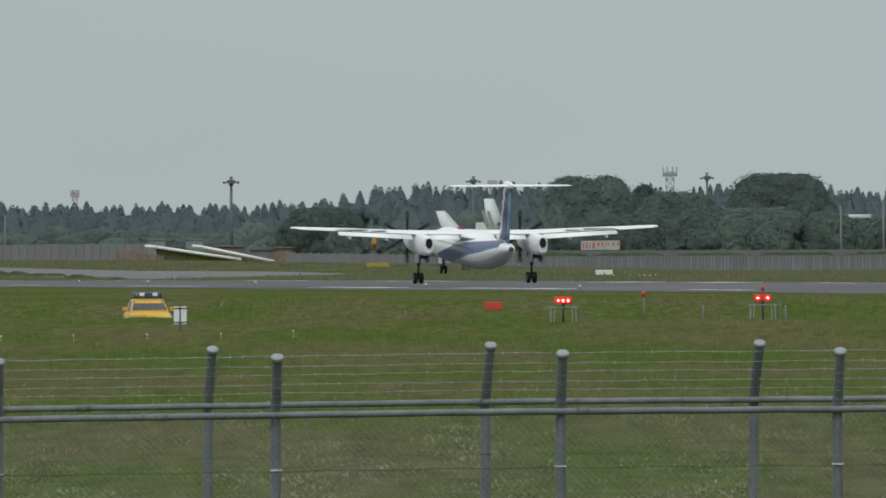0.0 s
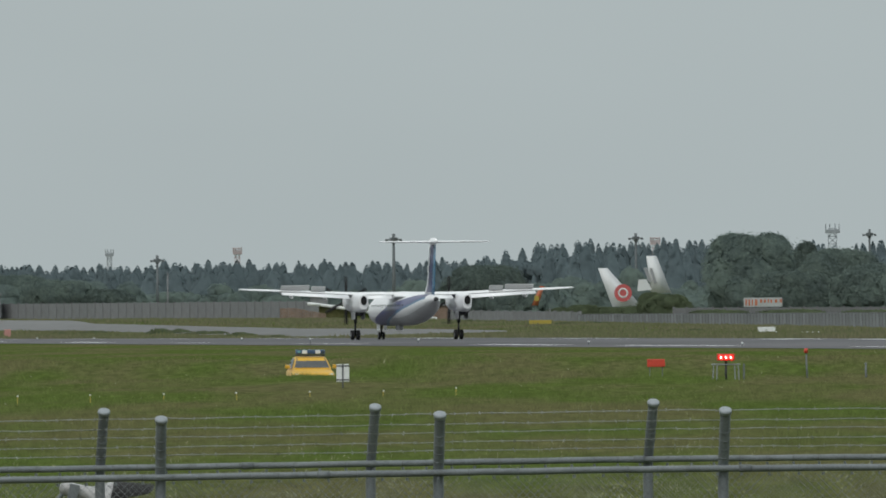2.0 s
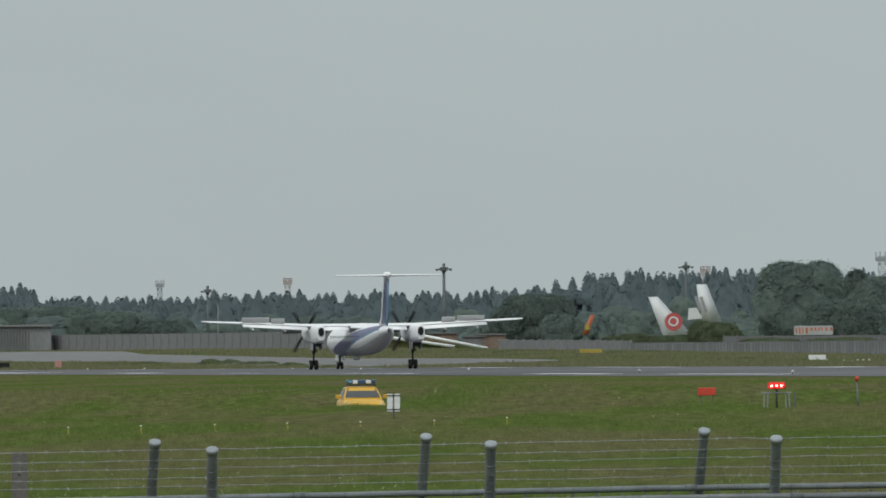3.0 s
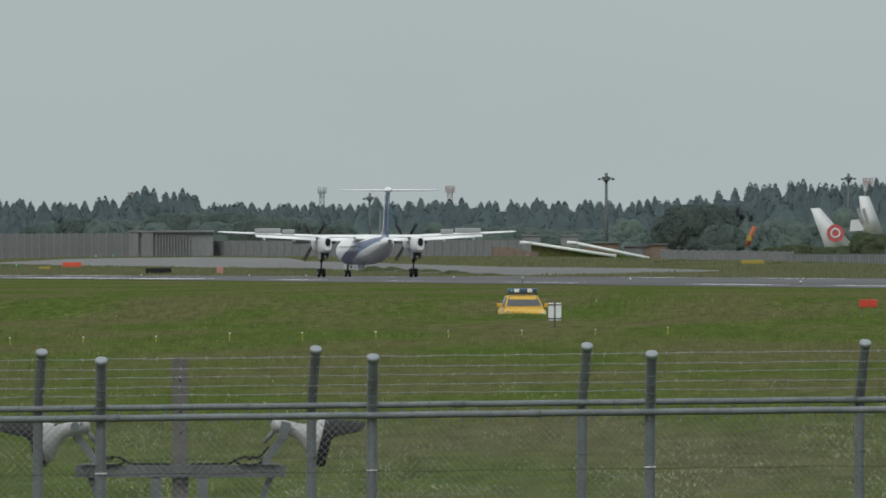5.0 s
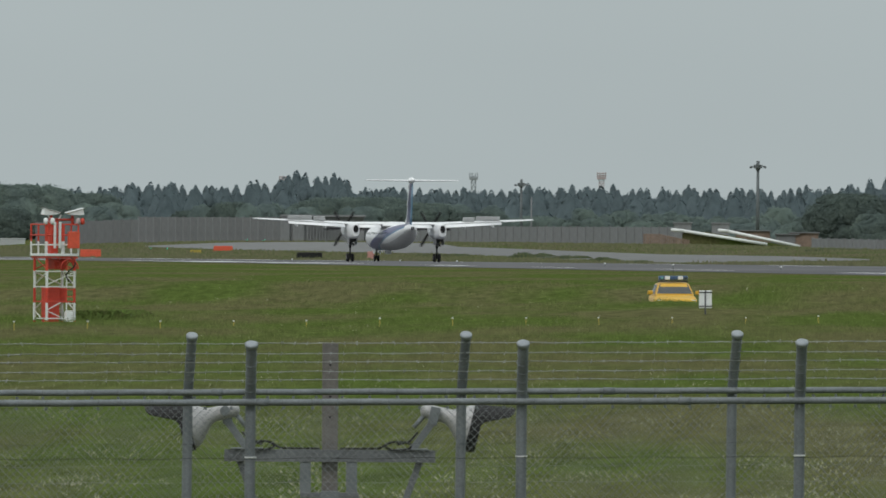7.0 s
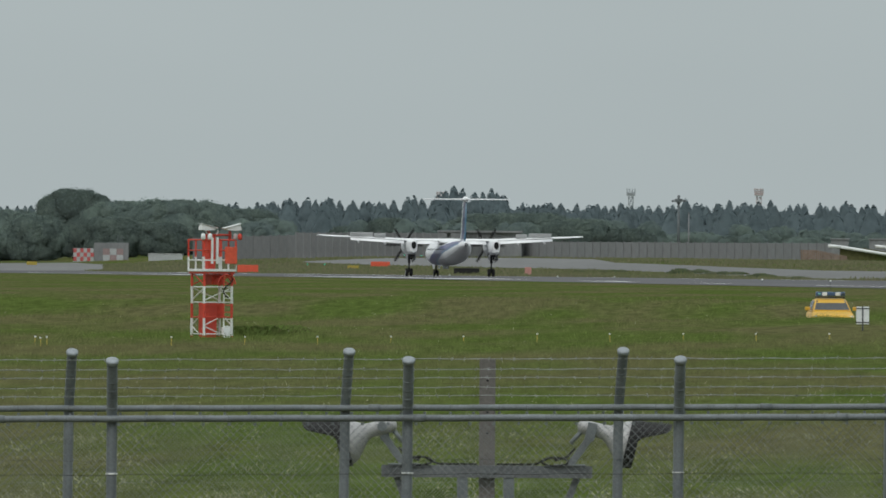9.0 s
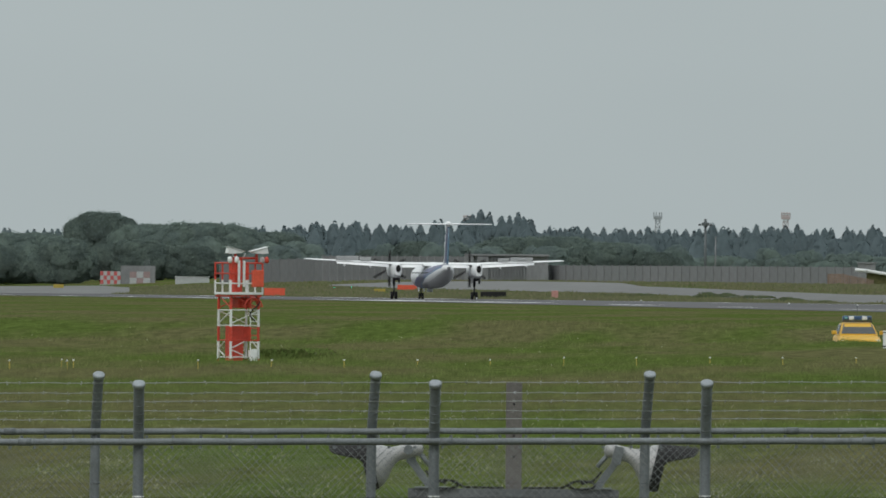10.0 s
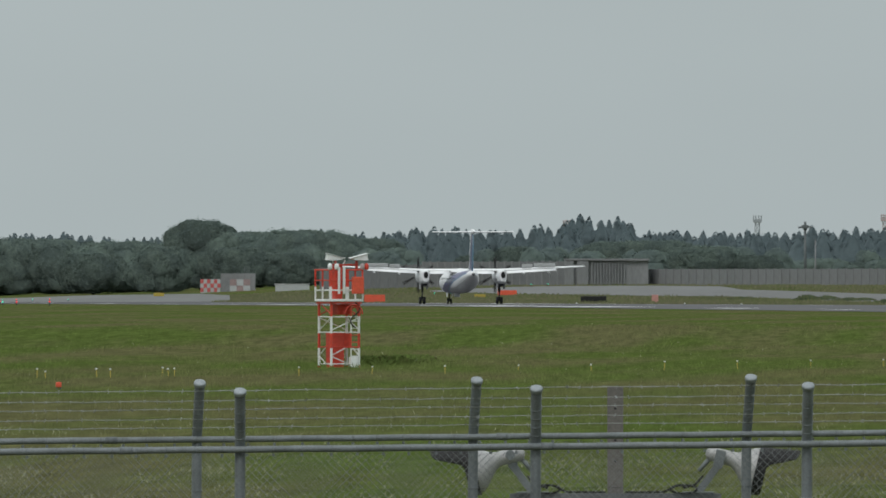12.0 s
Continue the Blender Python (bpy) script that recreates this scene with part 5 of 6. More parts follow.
def band_tube(bm, a, b, r, seg=6):
    """A bar painted in red and white bands by its height."""
    a, b = Vector(a), Vector(b)
    cuts = sorted({0.0, 1.0} | {(z - a.z) / (b.z - a.z) for z in BANDS if abs(b.z - a.z) > 1e-4 and 0 < (z - a.z) / (b.z - a.z) < 1})
    for f0, f1 in zip(cuts, cuts[1:]):
        z = a.z + (b.z - a.z) * (f0 + f1) / 2
        tube(bm, a.lerp(b, f0), a.lerp(b, f1), r, r, seg, mat=sum(z > q for q in BANDS) % 2)


def build_tower():
    t = on_ground("camera_tower", "red and white steel lattice tower carrying cameras and lamps", "tower", -1608, 389, 24)
    w = 0.43
    corners = [(-w, -w), (w, -w), (w, w), (-w, w)]
    for x, y in corners:
        bm = B()
        band_tube(bm, (x, y, -0.2), (x, y, 1.9), 0.04)
        part("leg", bm, [RED, PAINT_WHITE], t)
    for i in range(4):
        (x0, y0), (x1, y1) = corners[i], corners[(i + 1) % 4]
        for z in (0.1, 0.58, 1.0, 1.44, 1.84):
            bm = B()
            band_tube(bm, (x0, y0, z), (x1, y1, z + 0.001), 0.018)
            part("crossbar", bm, [RED, PAINT_WHITE], t)
        xm, ym = (x0 + x1) / 2, (y0 + y1) / 2
        for a, b in (((x0, y0, 0.34), (xm, ym, 0.55)), ((x0, y0, 0.32), (xm, ym, 0.14)), ((x0, y0, 1.06), (x1, y1, 1.42)), ((x1, y1, 1.5), (x0, y0, 1.86))):
            bm = B()
            band_tube(bm, a, b, 0.016)
            part("brace", bm, [RED, PAINT_WHITE], t)
    # round hoops over the ladder
    for y in (-0.5, -0.36, -0.2):
        bm = B()
        hoop = [Vector((0.24 + 0.27 * math.cos(k * math.pi / 10), y, 1.52 + 0.27 * math.sin(k * math.pi / 10))) for k in range(11)]
        polytube(bm, hoop, 0.02, 6)
        part("hoop", bm, RED, t)
    part("platform", box(B(), -0.53, 0.53, -0.53, 0.53, 1.88, 1.95, 0.01), PAINT_WHITE, t)
    part("platform_band", box(B(), -0.50, 0.50, -0.50, 0.50, 1.82, 1.87, 0.01), RED, t)
    c2 = [(-0.51, -0.51), (0, -0.51), (0.51, -0.51), (0.51, 0), (0.51, 0.51), (0, 0.51), (-0.51, 0.51), (-0.51, 0)]
    for x, y in c2:
        bm = B()
        band_tube(bm, (x, y, 1.95), (x, y, 2.8), 0.028)
        part("rail_post", bm, [RED, PAINT_WHITE], t)
    for z, mat in ((2.78, RED), (2.48, RED), (2.2, PAINT_WHITE)):
        for i in range(4):
            (x0, y0), (x1, y1) = c2[2 * i], c2[(2 * i + 2) % 8]
            bm = B()
            tube(bm, (x0, y0, z), (x1, y1, z), 0.024, 0.024, 6)
            part("hand_rail", bm, mat, t)
    part("cabinet", box(B(), -0.30, 0.05, -0.25, 0.25, -0.1, 1.0, 0.02), RED, t, "red steel cabinet")
    part("cabinet", box(B(), 0.08, 0.4, 0.05, 0.4, 0.55, 0.97, 0.02), RED, t, "red steel cabinet")
    part("meter_box", box(B(), 0.14, 0.36, -0.52, -0.36, 0.0, 0.30, 0.015), PAINT_WHITE, t, "white meter box")
    part("control_box", box(B(), 0.16, 0.50, -0.64, -0.52, 2.1, 2.58, 0.02), ORANGE, t, "orange-red control box")
    part("centre_column", box(B(), -0.2, 0.02, -0.2, 0.06, 1.95, 2.9, 0.02), RED, t)
    part("floor_box", box(B(), -0.1, 0.3, -0.2, 0.3, 1.5, 1.8, 0.02), RED, t)
    for x in (-0.24, -0.08):
        part("gauge_strip", box(B(), x - 0.035, x + 0.035, -0.56, -0.53, 2.1, 2.85, 0.006), PAINT_WHITE, t)
    # ladder
    for x in (0.16, 0.40):
        bm = B()
        band_tube(bm, (x, -0.48, -0.1), (x, -0.48, 1.9), 0.02)
        part("ladder_rail", bm, [RED, PAINT_WHITE], t)
    for k in range(9):
        bm = B()
        z = 0.12 + 0.2 * k
        tube(bm, (0.16, -0.48, z), (0.40, -0.48, z), 0.014, 0.014, 6)
        part("rung", bm, PAINT_WHITE if sum(z > q for q in BANDS) % 2 else RED, t)
    bm = B()
    prev = None
    for k in range(9):
        q = Vector((0.28 + 0.15 * math.sin(k * 0.8), -0.5, 1.85 - 0.09 * k))
        if prev:
            tube(bm, prev, q, 0.02, 0.02, 6)
        prev = q
    part("cable", bm, BLACK, t)
    # cross arm and two camera housings in yokes
    bm = B()
    tube(bm, (-0.3, -0.2, 2.92), (0.50, -0.2, 2.92), 0.03, 0.03, 8)
    part("cross_arm", bm, RED, t)
    for x, a in ((-0.2, 14), (0.46, -14)):
        bm = B()
        tube(bm, (x, -0.2, 2.8), (x, -0.2, 3.04), 0.05, 0.04, 8)
        st = part("camera_stem", bm, RED, t)
        m = pose(x - 0.05 * (1 if a > 0 else -1), -0.25, 3.10, 0, a, 0)
        e = 1 if a > 0 else -1
        bm = B()
        loft(bm, [[m @ Vector((xx * e, yy, zz)) for yy, zz in ((-w, -dz), (w, -dz), (w, 0.07), (-w, 0.07))] for xx, w, dz in ((-0.24, 0.10, 0.10), (-0.10, 0.10, 0.08), (0.16, 0.085, 0.0), (0.24, 0.07, -0.045))])
        for f in bm.faces:
            f.smooth = False
        part("camera_housing", bm, PAINT_WHITE, t, "white camera housing")
        part("sun_shield", box(B(), -0.28, 0.28, -0.12, 0.12, 0.078, 0.09, 0.004, m), PAINT_WHITE, t)
        if a < 0:
            continue
        bm = B()
        prev = None
        for k in range(9):
            b = math.pi * (1 + k / 8)
            q = Vector((x + 0.1 + 0.2 * math.cos(b), -0.2, 3.06 + 0.16 * math.sin(b)))
            if prev:
                tube(bm, prev, q, 0.018, 0.018, 6)
            prev = q
        part("yoke", bm, PAINT_WHITE, t)
    for x, y, mat in ((-0.51, -0.51, PAINT_WHITE), (-0.3, -0.51, PAINT_WHITE), (0.5, -0.51, HAZE_RED), (0.66, -0.45, RED), (0.15, 0.5, PAINT_WHITE)):
        bm = B()
        loft(bm, [[Vector((x + r * math.cos(k * math.tau / 12), y + r * math.sin(k * math.tau / 12), z)) for k in range(12)] for z, r in ((2.78, 0.04), (2.82, 0.065), (2.91, 0.065), (2.95, 0.045), (2.97, 0.01))])
        part("lamp_globe", bm, mat, t)


def build_flood_stand():
    """Two shaded spotlights on a cross beam bolted to a concrete post."""
    d = 112.0
    g = ground_at(-1122, d)
    s = thing("spotlight_stand", "two shaded spotlights on a steel beam bolted to a concrete post", "light stand", facing(-1122, d))
    z0 = -g.z
    bm = B()
    box(bm, -0.066, 0.066, -0.066, 0.066, -0.4, 1.16 + z0, 0.008)
    for z in (0.98, 0.55, 0.72):
        tube(bm, (0.0, -0.068, z + z0), (0.0, -0.064, z + z0), 0.011, 0.011, 8, mat=1)
    part("post", bm, [CONCRETE_POST, BLACK], s)
    bz = 0.235 + z0
    bm = B()
    box(bm, -0.865, 0.865, -0.14, -0.13, bz - 0.05, bz + 0.05)
    box(bm, -0.865, 0.865, -0.13, -0.075, bz + 0.04, bz + 0.05)
    box(bm, -0.865, 0.865, -0.13, -0.075, bz - 0.05, bz - 0.04)
    beam = part("beam", bm, STEEL_DARK, s)
    for x in (-0.8, -0.7, -0.02, 0.06, 0.7, 0.8):
        bm = B()
        tube(bm, (x, -0.152, bz), (x, -0.14, bz), 0.012, 0.012, 6)
        part("bolt", bm, STEEL, beam)
    for x in (-0.20, 0.18):
        part("hanger", box(B(), x - 0.045, x + 0.045, -0.13, -0.09, bz - 0.31, bz - 0.05, 0.006), STEEL, s)
    part("clamp_bar", box(B(), -0.24, 0.24, -0.14, -0.08, bz - 0.345, bz - 0.30, 0.006), STEEL_DARK, s)
    part("clamp", box(B(), -0.075, 0.075, -0.15, -0.067, bz - 0.37, bz - 0.29, 0.006), STEEL, s)
    for e in (-1, 1):
        bm = B()
        box(bm, -0.028, 0.028, -0.02, 0.02, -0.05, 0.95, 0.004, pose(e * 0.74, -0.06, bz - 0.04, 0, 180 - e * -20, 0))
        part("brace_leg", bm, STEEL_DARK, s)
        bm = B()
        box(bm, -0.030, 0.030, -0.02, 0.02, 0.0, 0.36, 0.004, pose(e * 0.66, -0.11, bz + 0.03, 0, e * 36, 0))
        part("lamp_arm", bm, STEEL, s)
        part("base_plate", box(B(), e * 0.68 - 0.13, e * 0.68 + 0.13, -0.17, -0.06, bz + 0.051, bz + 0.065, 0.003), STEEL, s)
        # the bell, its axis along x
        lamp = new("spotlight")
        lamp.parent = s
        lamp.matrix_basis = pose(e * 0.762, -0.12, 0.615 + z0, 0, e * 14, 0) @ (Matrix.Identity(4) if e > 0 else Matrix.Rotation(math.pi, 4, "Z"))

        def ring(x, r, sy=1.0, dz=0.0):
            return [Vector((x, r * sy * math.cos(k * math.tau / 24), dz + r * math.sin(k * math.tau / 24))) for k in range(24)]
        bm = B()
        loft(bm, [ring(-0.02, 0.02), ring(0.0, 0.05), ring(0.03, 0.058), ring(0.20, 0.062), ring(0.24, 0.075, 1, -0.01), ring(0.30, 0.125, 1, -0.03), ring(0.36, 0.175, 1, -0.045), ring(0.42, 0.198, 1, -0.05), ring(0.43, 0.19, 1, -0.05)])
        part("bell", bm, HOUSING, lamp, "pale grey painted lamp bell")
        bm = B()
        n = 36
        outer = []
        for k in range(n):
            a = k * math.tau / n
            up = 0.5 + 0.5 * math.sin(a)
            far = 0.06 + 0.24 * smooth01(0.62, 0.86, up)
            outer.append((Vector((0.405, 0.203 * math.cos(a), -0.05 + 0.203 * math.sin(a))), Vector((0.43 + far, 0.18 * math.cos(a), -0.05 + 0.195 * math.sin(a) + 0.2 * far))))
        va = [(bm.verts.new(p), bm.verts.new(q), bm.verts.new(q * 1.0 - Vector((0.004, q.y * 0.05, (q.z + 0.05) * 0.05))), bm.verts.new(p - Vector((-0.01, p.y * 0.05, (p.z + 0.05) * 0.05)))) for p, q in outer]
        for k in range(n):
            a, b = va[k], va[(k + 1) % n]
            for i in range(4):
                bm.faces.new((a[i], b[i], b[(i + 1) % 4], a[(i + 1) % 4]))
        bmesh.ops.recalc_face_normals(bm, faces=bm.faces)
        part("hood", bm, BLACK, lamp, "black visor hood")
        bm = B()
        tube(bm, (0.10, -0.09, 0.01), (0.10, 0.09, 0.01), 0.04, 0.04, 12)
        box(bm, 0.06, 0.14, -0.10, -0.085, -0.10, 0.05, 0.004)
        part("trunnion", bm, STEEL, lamp)
        bm = B()
        tube(bm, (0.02, 0, -0.04), (-0.04, 0, -0.16), 0.02, 0.018, 8)
        part("cable_gland", bm, STEEL, lamp)
        # cable with a loop, lying on the beam
        bm = B()
        pts = [Vector((e * 0.72, -0.12, 0.43 + z0)), Vector((e * 0.66, -0.13, 0.36 + z0)), Vector((e * 0.56, -0.14, 0.33 + z0))]
        for k in range(14):
            a = k * math.tau / 12
            pts.append(Vector((e * (0.56 - 0.11 * math.sin(a)), -0.14 - 0.004 * k, bz + 0.085 + 0.035 * math.cos(a))))
        pts += [Vector((e * 0.40, -0.12, bz + 0.062)), Vector((e * 0.2, -0.11, bz + 0.06)), Vector((e * 0.08, -0.11, bz + 0.06))]
        for p, q in zip(pts, pts[1:]):
            tube(bm, p, q, 0.0095, 0.0095, 6)
        part("cable", bm, BLACK, s, "black cable with a loop")


def build_grass():
    """Blades of the rough grass, thinner and shorter where they stand nearer."""
    rs = np.random.RandomState(5)
    n = 560000
    d = 118.0 * np.exp(rs.rand(n) * math.log(1500 / 118.0))
    u = rs.rand(n) * 3350 - 2370
    a = u / UNIT
    x, y = d * np.sin(a), d * np.cos(a)
    p = x * RSIDE.x + y * RSIDE.y
    keep = p < 148.5
    x, y, d = x[keep], y[keep], d[keep]
    n = len(d)
    z = np.interp(d, [0, 60, 98, 140, 300, 510, 640, 720], [-0.9, -0.9, -0.8, -0.62, -0.42, -0.3, -0.1, 0.0])

    def s01(lo, hi):
        s = np.clip((d - lo) / (hi - lo), 0, 1)
        return s * s * (3 - 2 * s)
    z = z + 0.16 * np.exp(-((np.arctan2(x, y) * UNIT + 520) / 130) ** 2) * s01(440, 478) * (1 - s01(486, 500))
    z = z + 0.07 * s01(440, 480) * (1 - s01(486, 500)) - 0.9 * s01(488, 510) * (1 - s01(575, 650))
    along_s = x * RDIR.x + y * RDIR.y - TOUCH.dot(RDIR)
    z = z - 0.0008 * np.clip(np.minimum(along_s, 1100.0) - 180.0, 0, None) * s01(560, 760)
    clump = np.zeros(n)
    for fx, fy, ph in rs.uniform((0.5, 0.05, 0), (5.0, 0.5, 6.28), (9, 3)):
        clump += np.sin(x * fx + ph + 1.5 * np.sin(y * fy)) * np.sin(y * fy * 1.3 + 2 * ph + x * 0.2)
    clump = np.clip(0.5 + clump / 5.0, 0, 1)
    h = (0.035 + 0.00016 * d) * (0.4 + rs.rand(n)) * (0.45 + 1.1 * clump)
    for uu, dd, ru, rd, k in ((-1560, 402, 110, 16, 2.2), (-1500, 420, 60, 14, 1.6), (-260, 640, 140, 40, 2.0), (-380, 610, 60, 25, 1.8), (520, 640, 120, 40, 2.0), (640, 600, 80, 30, 2.2), (-760, 650, 90, 30, 1.8), (-1100, 640, 120, 40, 1.6), (40, 600, 60, 25, 1.5), (-900, 300, 120, 18, 1.5), (300, 260, 160, 14, 1.5)):
        h = h * (1 + k * np.exp(-(((np.arctan2(x, y) * UNIT - uu) / ru) ** 2 + ((d - dd) / rd) ** 2)))
    h = h * (1 - 0.87 * s01(540, 760))
    w = np.maximum(0.004, 0.55 * d / UNIT) * (0.6 + 0.8 * rs.rand(n))
    ang, lean = (rs.rand(n) - 0.5) * 2.4, (rs.rand(n) - 0.5) * 1.6
    near = np.clip((260 - d) / 140, 0, 1)
    seed = rs.rand(n) < 0.002 + 0.32 * near * clump ** 2
    h = np.where(seed, h * 1.35, h)
    low = np.where(seed, z + 0.72 * h, z - 0.01)
    w = np.where(seed, w * (1.5 + 0.8 * near), w)
    v = np.empty((n, 3, 3), np.float32)
    cx, cy = np.cos(ang) * w, np.sin(ang) * w * 0.4
    bent = np.where(seed, lean * h * 0.6, 0.0)
    v[:, 0] = np.stack([x - cx + bent, y - cy, low], 1)
    v[:, 1] = np.stack([x + cx + bent, y + cy, low], 1)
    v[:, 2] = np.stack([x + lean * h, y + rs.rand(n) * 0.5 * h, z + h], 1)
    me = bpy.data.meshes.new("grass")
    me.vertices.add(3 * n)
    me.vertices.foreach_set("co", v.reshape(-1))
    me.loops.add(3 * n)
    me.loops.foreach_set("vertex_index", np.arange(3 * n, dtype=np.int32))
    me.polygons.add(n)
    me.polygons.foreach_set("loop_start", np.arange(0, 3 * n, 3, dtype=np.int32))
    me.update(calc_edges=True)
    me.materials.append(GRASS_BLADE)
    me.materials.append(SEED)
    me.polygons.foreach_set("material_index", seed.astype(np.int32))
    soft_up = np.stack([np.cos(ang) * 0.15, np.full(n, -0.55), np.full(n, 0.82)], 1).repeat(3, 0)
    me.polygons.foreach_set("use_smooth", np.ones(n, bool))
    me.normals_split_custom_set(soft_up.tolist())
    tagged(new("grass", me), "rough green grass with pale seed heads", "grass", "", "stuff")


def build_verge():
    """Longer dry grass beyond the runway, on both sides of the exits."""
    rs = np.random.RandomState(11)
    n = 200000
    d = 1000 + 1350 * rs.rand(n)
    u = rs.rand(n) * 3350 - 2370
    a = u / UNIT
    x, y = d * np.sin(a), d * np.cos(a)
    p = x * RSIDE.x + y * RSIDE.y
    keep = p > 212
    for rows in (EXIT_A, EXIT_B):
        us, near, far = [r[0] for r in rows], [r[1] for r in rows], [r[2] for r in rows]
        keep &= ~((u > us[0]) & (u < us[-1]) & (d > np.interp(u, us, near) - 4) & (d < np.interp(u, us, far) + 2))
    x, y, d, u, p = x[keep], y[keep], d[keep], u[keep], p[keep]
    n = len(d)
    s = np.clip((p - 238) / 52.0, 0, 1)
    z = np.interp(u, [-2200, -1500, -500, 0, 500], [1.4, 1.85, 1.55, 0.9, 0.1]) * s * s * (3 - 2 * s)
    q = np.clip((p - 215) / 30.0, 0, 1)
    z = z - 0.0008 * np.clip(np.minimum(x * RDIR.x + y * RDIR.y - TOUCH.dot(RDIR), 1100.0) - 180.0, 0, None) * (1 - q * q * (3 - 2 * q))
    h = (0.10 + 0.25 * rs.rand(n)) * (0.6 + 0.7 * (0.5 + 0.5 * np.sin(x * 0.21 + 3 * np.sin(y * 0.05))))
    w = 1.6 * d / UNIT * (0.6 + 0.8 * rs.rand(n))
    v = np.empty((n, 3, 3), np.float32)
    v[:, 0] = np.stack([x - w, y, z - 0.02], 1)
    v[:, 1] = np.stack([x + w, y + 0.02, z - 0.02], 1)
    v[:, 2] = np.stack([x + (rs.rand(n) - 0.5) * w, y, z + h], 1)
    me = bpy.data.meshes.new("verge_grass")
    me.vertices.add(3 * n)
    me.vertices.foreach_set("co", v.reshape(-1))
    me.loops.add(3 * n)
    me.loops.foreach_set("vertex_index", np.arange(3 * n, dtype=np.int32))
    me.polygons.add(n)
    me.polygons.foreach_set("loop_start", np.arange(0, 3 * n, 3, dtype=np.int32))
    me.update(calc_edges=True)
    me.materials.append(GRASS_DRY)
    tagged(new("verge_grass", me), "longer dry olive grass beyond the runway", "grass", "", "stuff")


build_car()
build_verge()
build_sign()
build_grass_things()
build_tower()
build_flood_stand()
build_grass()


# ---- perimeter fences ----
NEAR_D, FAR_D = 97.0, 104.5


def fence_line(u, d, z=0.0):
    """Both fences run square to the +y axis of the middle of the view."""
    c = radians(-1.2)
    t = math.tan(u / UNIT - c)
    base = Vector((math.sin(c) * d, math.cos(c) * d, 0))
    side = Vector((math.cos(c), -math.sin(c), 0))
    q = base + side * (t * d)
    return Vector((q.x, q.y, height(q.x, q.y) + z))


def rail_level(x, rail_z, slope):
    """The rails climb to the first panels past the middle and run nearly level from there."""
    return rail_z + slope * (min(x, 0.3) + 0.25 * max(0.0, x - 0.3))


def fence(name, label, d, post_us, rail_z, slope, arm, lean, wires, cap_r):
    """Chain-link fence with bent-top posts. arm: length of the bent top."""
    f = thing(name, label, "fence", pose(0, 0, 0), "", "")
    ends = (-2350, 950)
    g0 = fence_line(0, d)
    for u in post_us:
        g = fence_line(u, d)
        bm = B()
        top = Vector((g.x, g.y, rail_level(g.x, rail_z, slope)))
        tip = top + Vector((lean, -arm * 0.5, arm * 0.866))
        tube(bm, (g.x - lean * 0.35, g.y, g.z - 0.3), top, 0.038, 0.038, 16, caps=False)
        tube(bm, top, tip, 0.038, 0.038, 16, caps=False)
        for dz in (0.02, 0.10, 0.17, 0.24, 0.31):
            q = top.lerp(tip, dz / arm)
            tube(bm, q - Vector((0, -0.003, 0.005)), q + Vector((0, -0.003, 0.005)), 0.0405, 0.0405, 12)
        p = part("post", bm, STEEL, f)
        bm = B()
        tube(bm, (g.x, g.y, top.z - 0.398), (g.x, g.y, top.z - 0.386), 0.042, 0.042, 12)
        part("wire_clamp", bm, MARK if d < 100 else STEEL, p, "thin bright wire clamp" if d < 100 else "")
        bm = B()
        n = (tip - top).normalized()
        q = n.to_track_quat("Z", "Y").to_matrix()
        rings = []
        for r, hh in ((cap_r, -0.025), (cap_r * 1.04, 0.0), (cap_r * 0.97, 0.006), (cap_r * 0.75, 0.010), (cap_r * 0.4, 0.012)):
            rings.append([tip + q @ Vector((r * math.cos(k * math.tau / 16), r * math.sin(k * math.tau / 16), hh)) for k in range(16)])
        loft(bm, rings)
        part("cap", bm, CAPS, p, "dull cast post cap")
    bm = B()
    a, b = fence_line(ends[0], d), fence_line(ends[1], d)
    a.z = b.z = 0.0
    off = Vector((0, -0.062, 0))
    run = (b - a)
    length = run.length
    n = 48

    def rail_at(q):
        p = a + run * q
        return Vector((p.x, p.y, rail_level(p.x, rail_z, slope)))
    polytube(bm, [rail_at(k / n) + off + Vector((0, 0, 0.0015 * math.sin(k * 2.1))) for k in range(n + 1)], 0.0243, 12)
    rail = part("top_rail", bm, STEEL, f)
    for k in range(int(length / 3)):
        bm = B()
        q = rail_at((k + 0.5) * 3 / length) + off
        tube(bm, q - run.normalized() * 0.045, q + run.normalized() * 0.045, 0.0275, 0.0275, 12)
        part("rail_sleeve", bm, STEEL, rail)
    # ties that hang the mesh on the rail
    bm = B()
    k, rng = 0.0, random.Random(int(d))
    while k < length:
        q = rail_at(k / length) + off
        tube(bm, q + Vector((-0.006, 0, 0)), q + Vector((0.006, 0, 0)), 0.0262, 0.0262, 10)
        tube(bm, q + Vector((0, -0.004, -0.05)), q + Vector((0, -0.004, -0.03)), 0.012, 0.012, 5)
        k += rng.uniform(0.17, 0.22)
    tagged(part("rail_tie", bm, STEEL, f), kind="stuff")
    # diamond mesh
    bm = B()
    h, pitch = rail_z - g0.z - 0.1, 0.056
    x = -h
    m_off = Vector((0, -0.05, 0))
    while x < length:
        for s in (0, 1):
            x0, x1 = (x, x + h) if s == 0 else (x + h, x)
            p0, p1 = rail_at(x0 / length), rail_at(x1 / length)
            tube(bm, Vector((p0.x, p0.y, p0.z - 0.04 - h)) + m_off, Vector((p1.x, p1.y, p1.z - 0.04)) + m_off + Vector((0, 0.003 * s, 0)), 0.0012, 0.0012, 3, caps=False)
        x += pitch
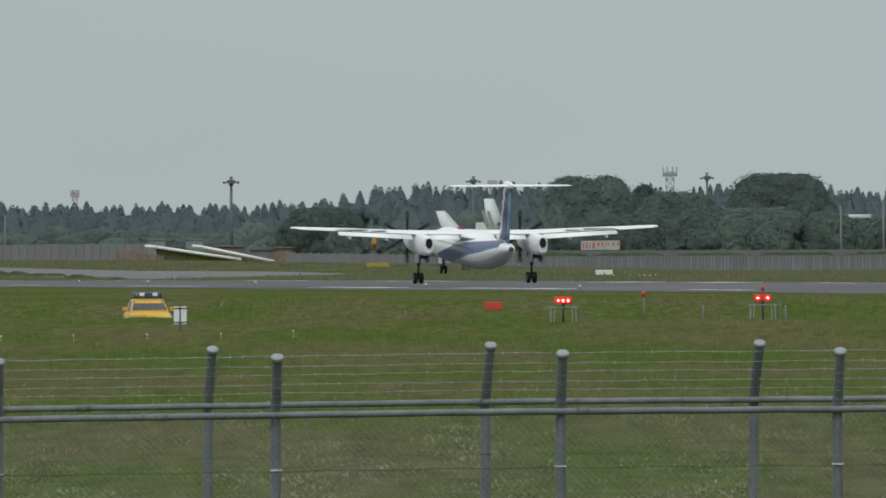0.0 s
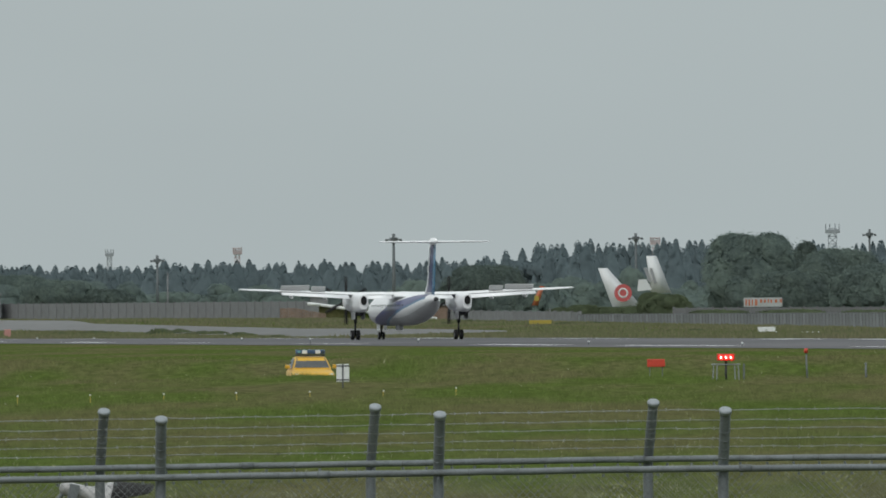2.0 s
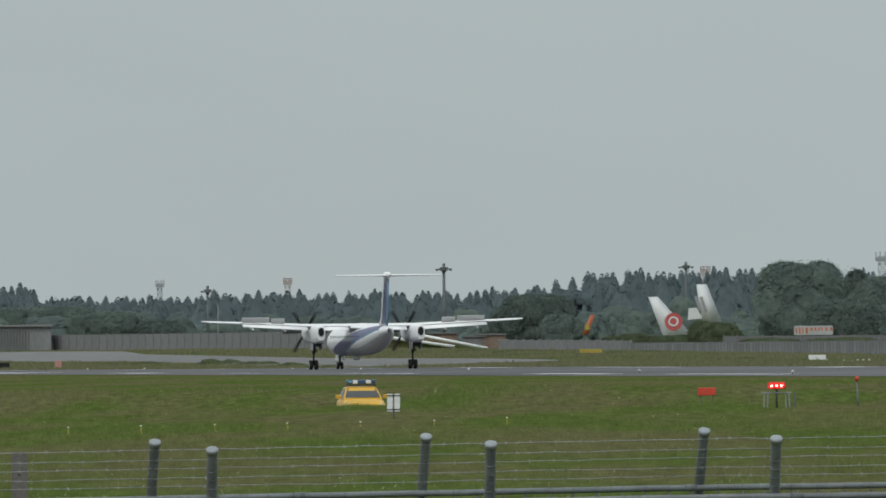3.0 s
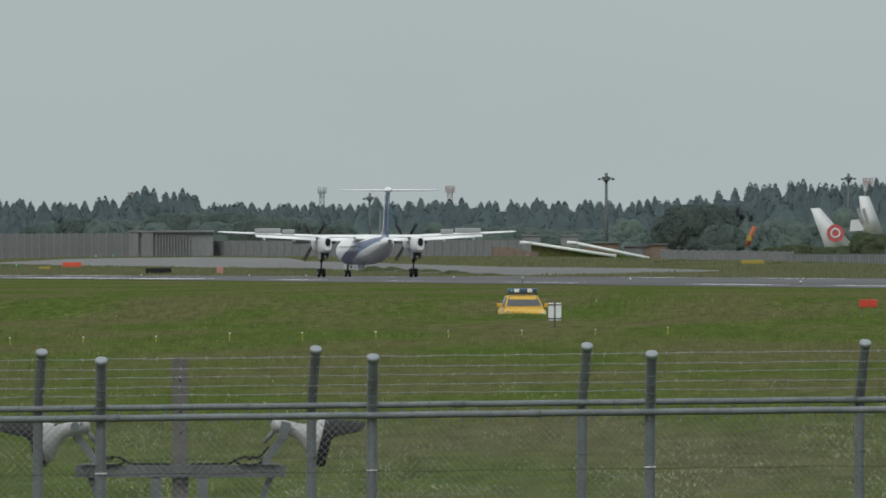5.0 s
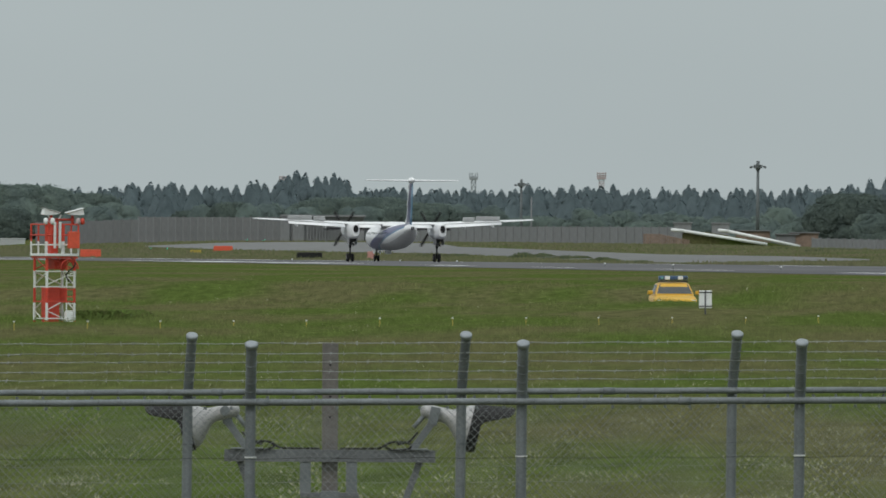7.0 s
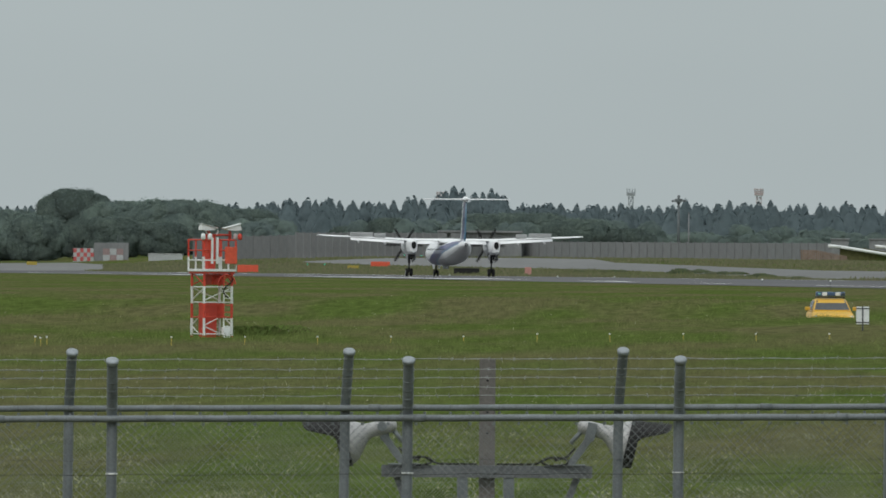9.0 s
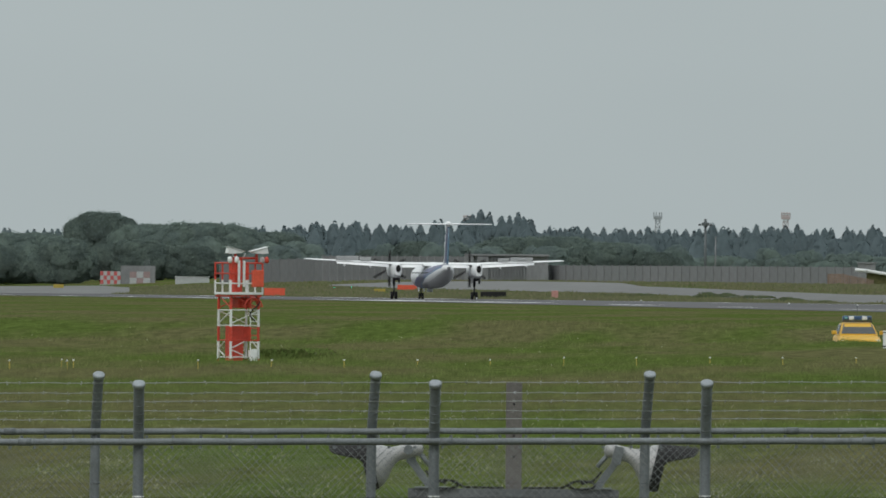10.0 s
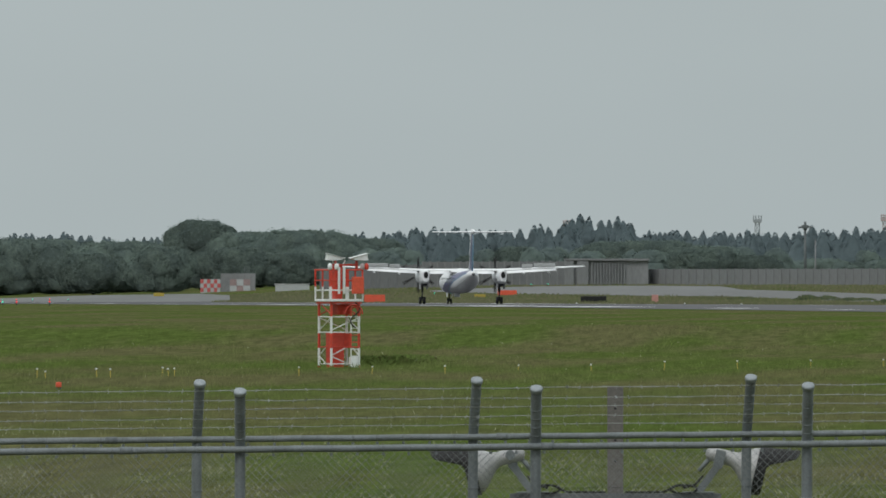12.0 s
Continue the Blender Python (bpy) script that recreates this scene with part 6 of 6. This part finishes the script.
    tagged(part("chain_link_mesh", bm, LINK, f, "fine galvanised diamond mesh"), kind="stuff")
    for dz, r, mat in ((-0.40, 0.0018 if d < 100 else 0.0010, BLACK), (-0.57, 0.0012, LINK)):
        bm = B()
        n = 120
        polytube(bm, [rail_at(k / n) + Vector((0, -0.055, dz + 0.004 * math.sin(k * 0.9))) for k in range(n + 1)], r, 5)
        part("tension_wire", bm, mat, f)
    for w in wires:
        bm = B()
        n = 90
        rng = random.Random(int(w * 1000))
        lev = [rng.uniform(-0.004, 0.004) for _ in range(n + 1)]
        at = Vector((lean * w / arm, -w * 0.5 - 0.041, w * 0.866))
        polytube(bm, [rail_at(k / n) + at + Vector((0, 0, lev[k])) for k in range(n + 1)], 0.0030, 5)
        line = part("barbed_wire", bm, WIRE, f, "galvanised barbed wire")
        bm = B()
        k = 0.03
        while k < length:
            q = rail_at(k / length) + at + Vector((0, 0, float(np.interp(k / length * n, range(n + 1), lev))))
            for _ in range(2):
                v = Vector((rng.uniform(-0.6, 0.6), rng.uniform(-1, 1), rng.uniform(-1, 1))).normalized() * 0.017
                tube(bm, q - v, q + v, 0.0024, 0.0024, 3, caps=False)
            k += 0.095
        tagged(part("barb", bm, WIRE, line), kind="stuff")
    return f


fence("perimeter_fence", "galvanised chain-link fence with inclined round post tops", NEAR_D, [-2277, -1782, -1262, -785, -296, 205, 692], 0.8966, 0.0100, 0.48, 0.017, [], 0.044)
fence("perimeter_fence", "galvanised chain-link fence with barbed wire on leaning posts", FAR_D, [-2338, -1858, -1372, -891, -415, 73, 545], 0.889, 0.0098, 0.505, 0.043, [0.105, 0.181, 0.267, 0.342, 0.432], 0.045)


# ---- what moves ----
ROLL_OUT = (2.73e-3, -1.0758, 55.356, 0.3)
YAW_T, YAW = [0, 6.5, 10.5, 12], [0.4, 0.8, 1.6, 1.7]
PITCH_T, PITCH = [0, 0.2, 0.4, 0.7, 1.0, 1.2, 1.4, 1.7], [3.0, 2.85, 2.65, 2.1, 1.2, 0.7, 0.2, 0.0]


def motions():
    rows = []
    ts = [k * 0.1 for k in range(21)] + [2.5 + 0.5 * k for k in range(20)]
    for t in ts:
        s = float(np.polyval(ROLL_OUT, t))
        q = TOUCH + RDIR * s
        rows.append((t, pose(q.x, q.y, 0.02 + fall(s), 0, 0, -RUNWAY_TURN - float(np.interp(t, YAW_T, YAW))) @ pose(0, 0, 0.44, float(np.interp(t, PITCH_T, PITCH)), 0, 0) @ pose(0, 0, -0.44)))
    walk(plane, rows)
    # the spoilers rise after touchdown
    for ob, x, z in PLANE_PARTS["spoilers"]:
        walk(ob, [(t, pose(x, -0.05, z, -a, 0, 0)) for t, a in ((0, 0), (0.2, 0), (0.4, 22), (0.7, 45), (12, 45))])
    # propellers and wheels turn on
    for ob, x in PLANE_PARTS["props"]:
        walk(ob, [(k / 30, pose(x, 5.0, 3.32, 0, 0, 0) @ pose(0, 0, 0, 0, (25 * k) % 360, 0)) for k in range(361)])
    for ob, x, y, r in PLANE_PARTS["wheels"]:
        walk(ob, [(k / 30, pose(x, y, r, -((70 * k) % 360), 0, 0)) for k in range(361)])


motions()
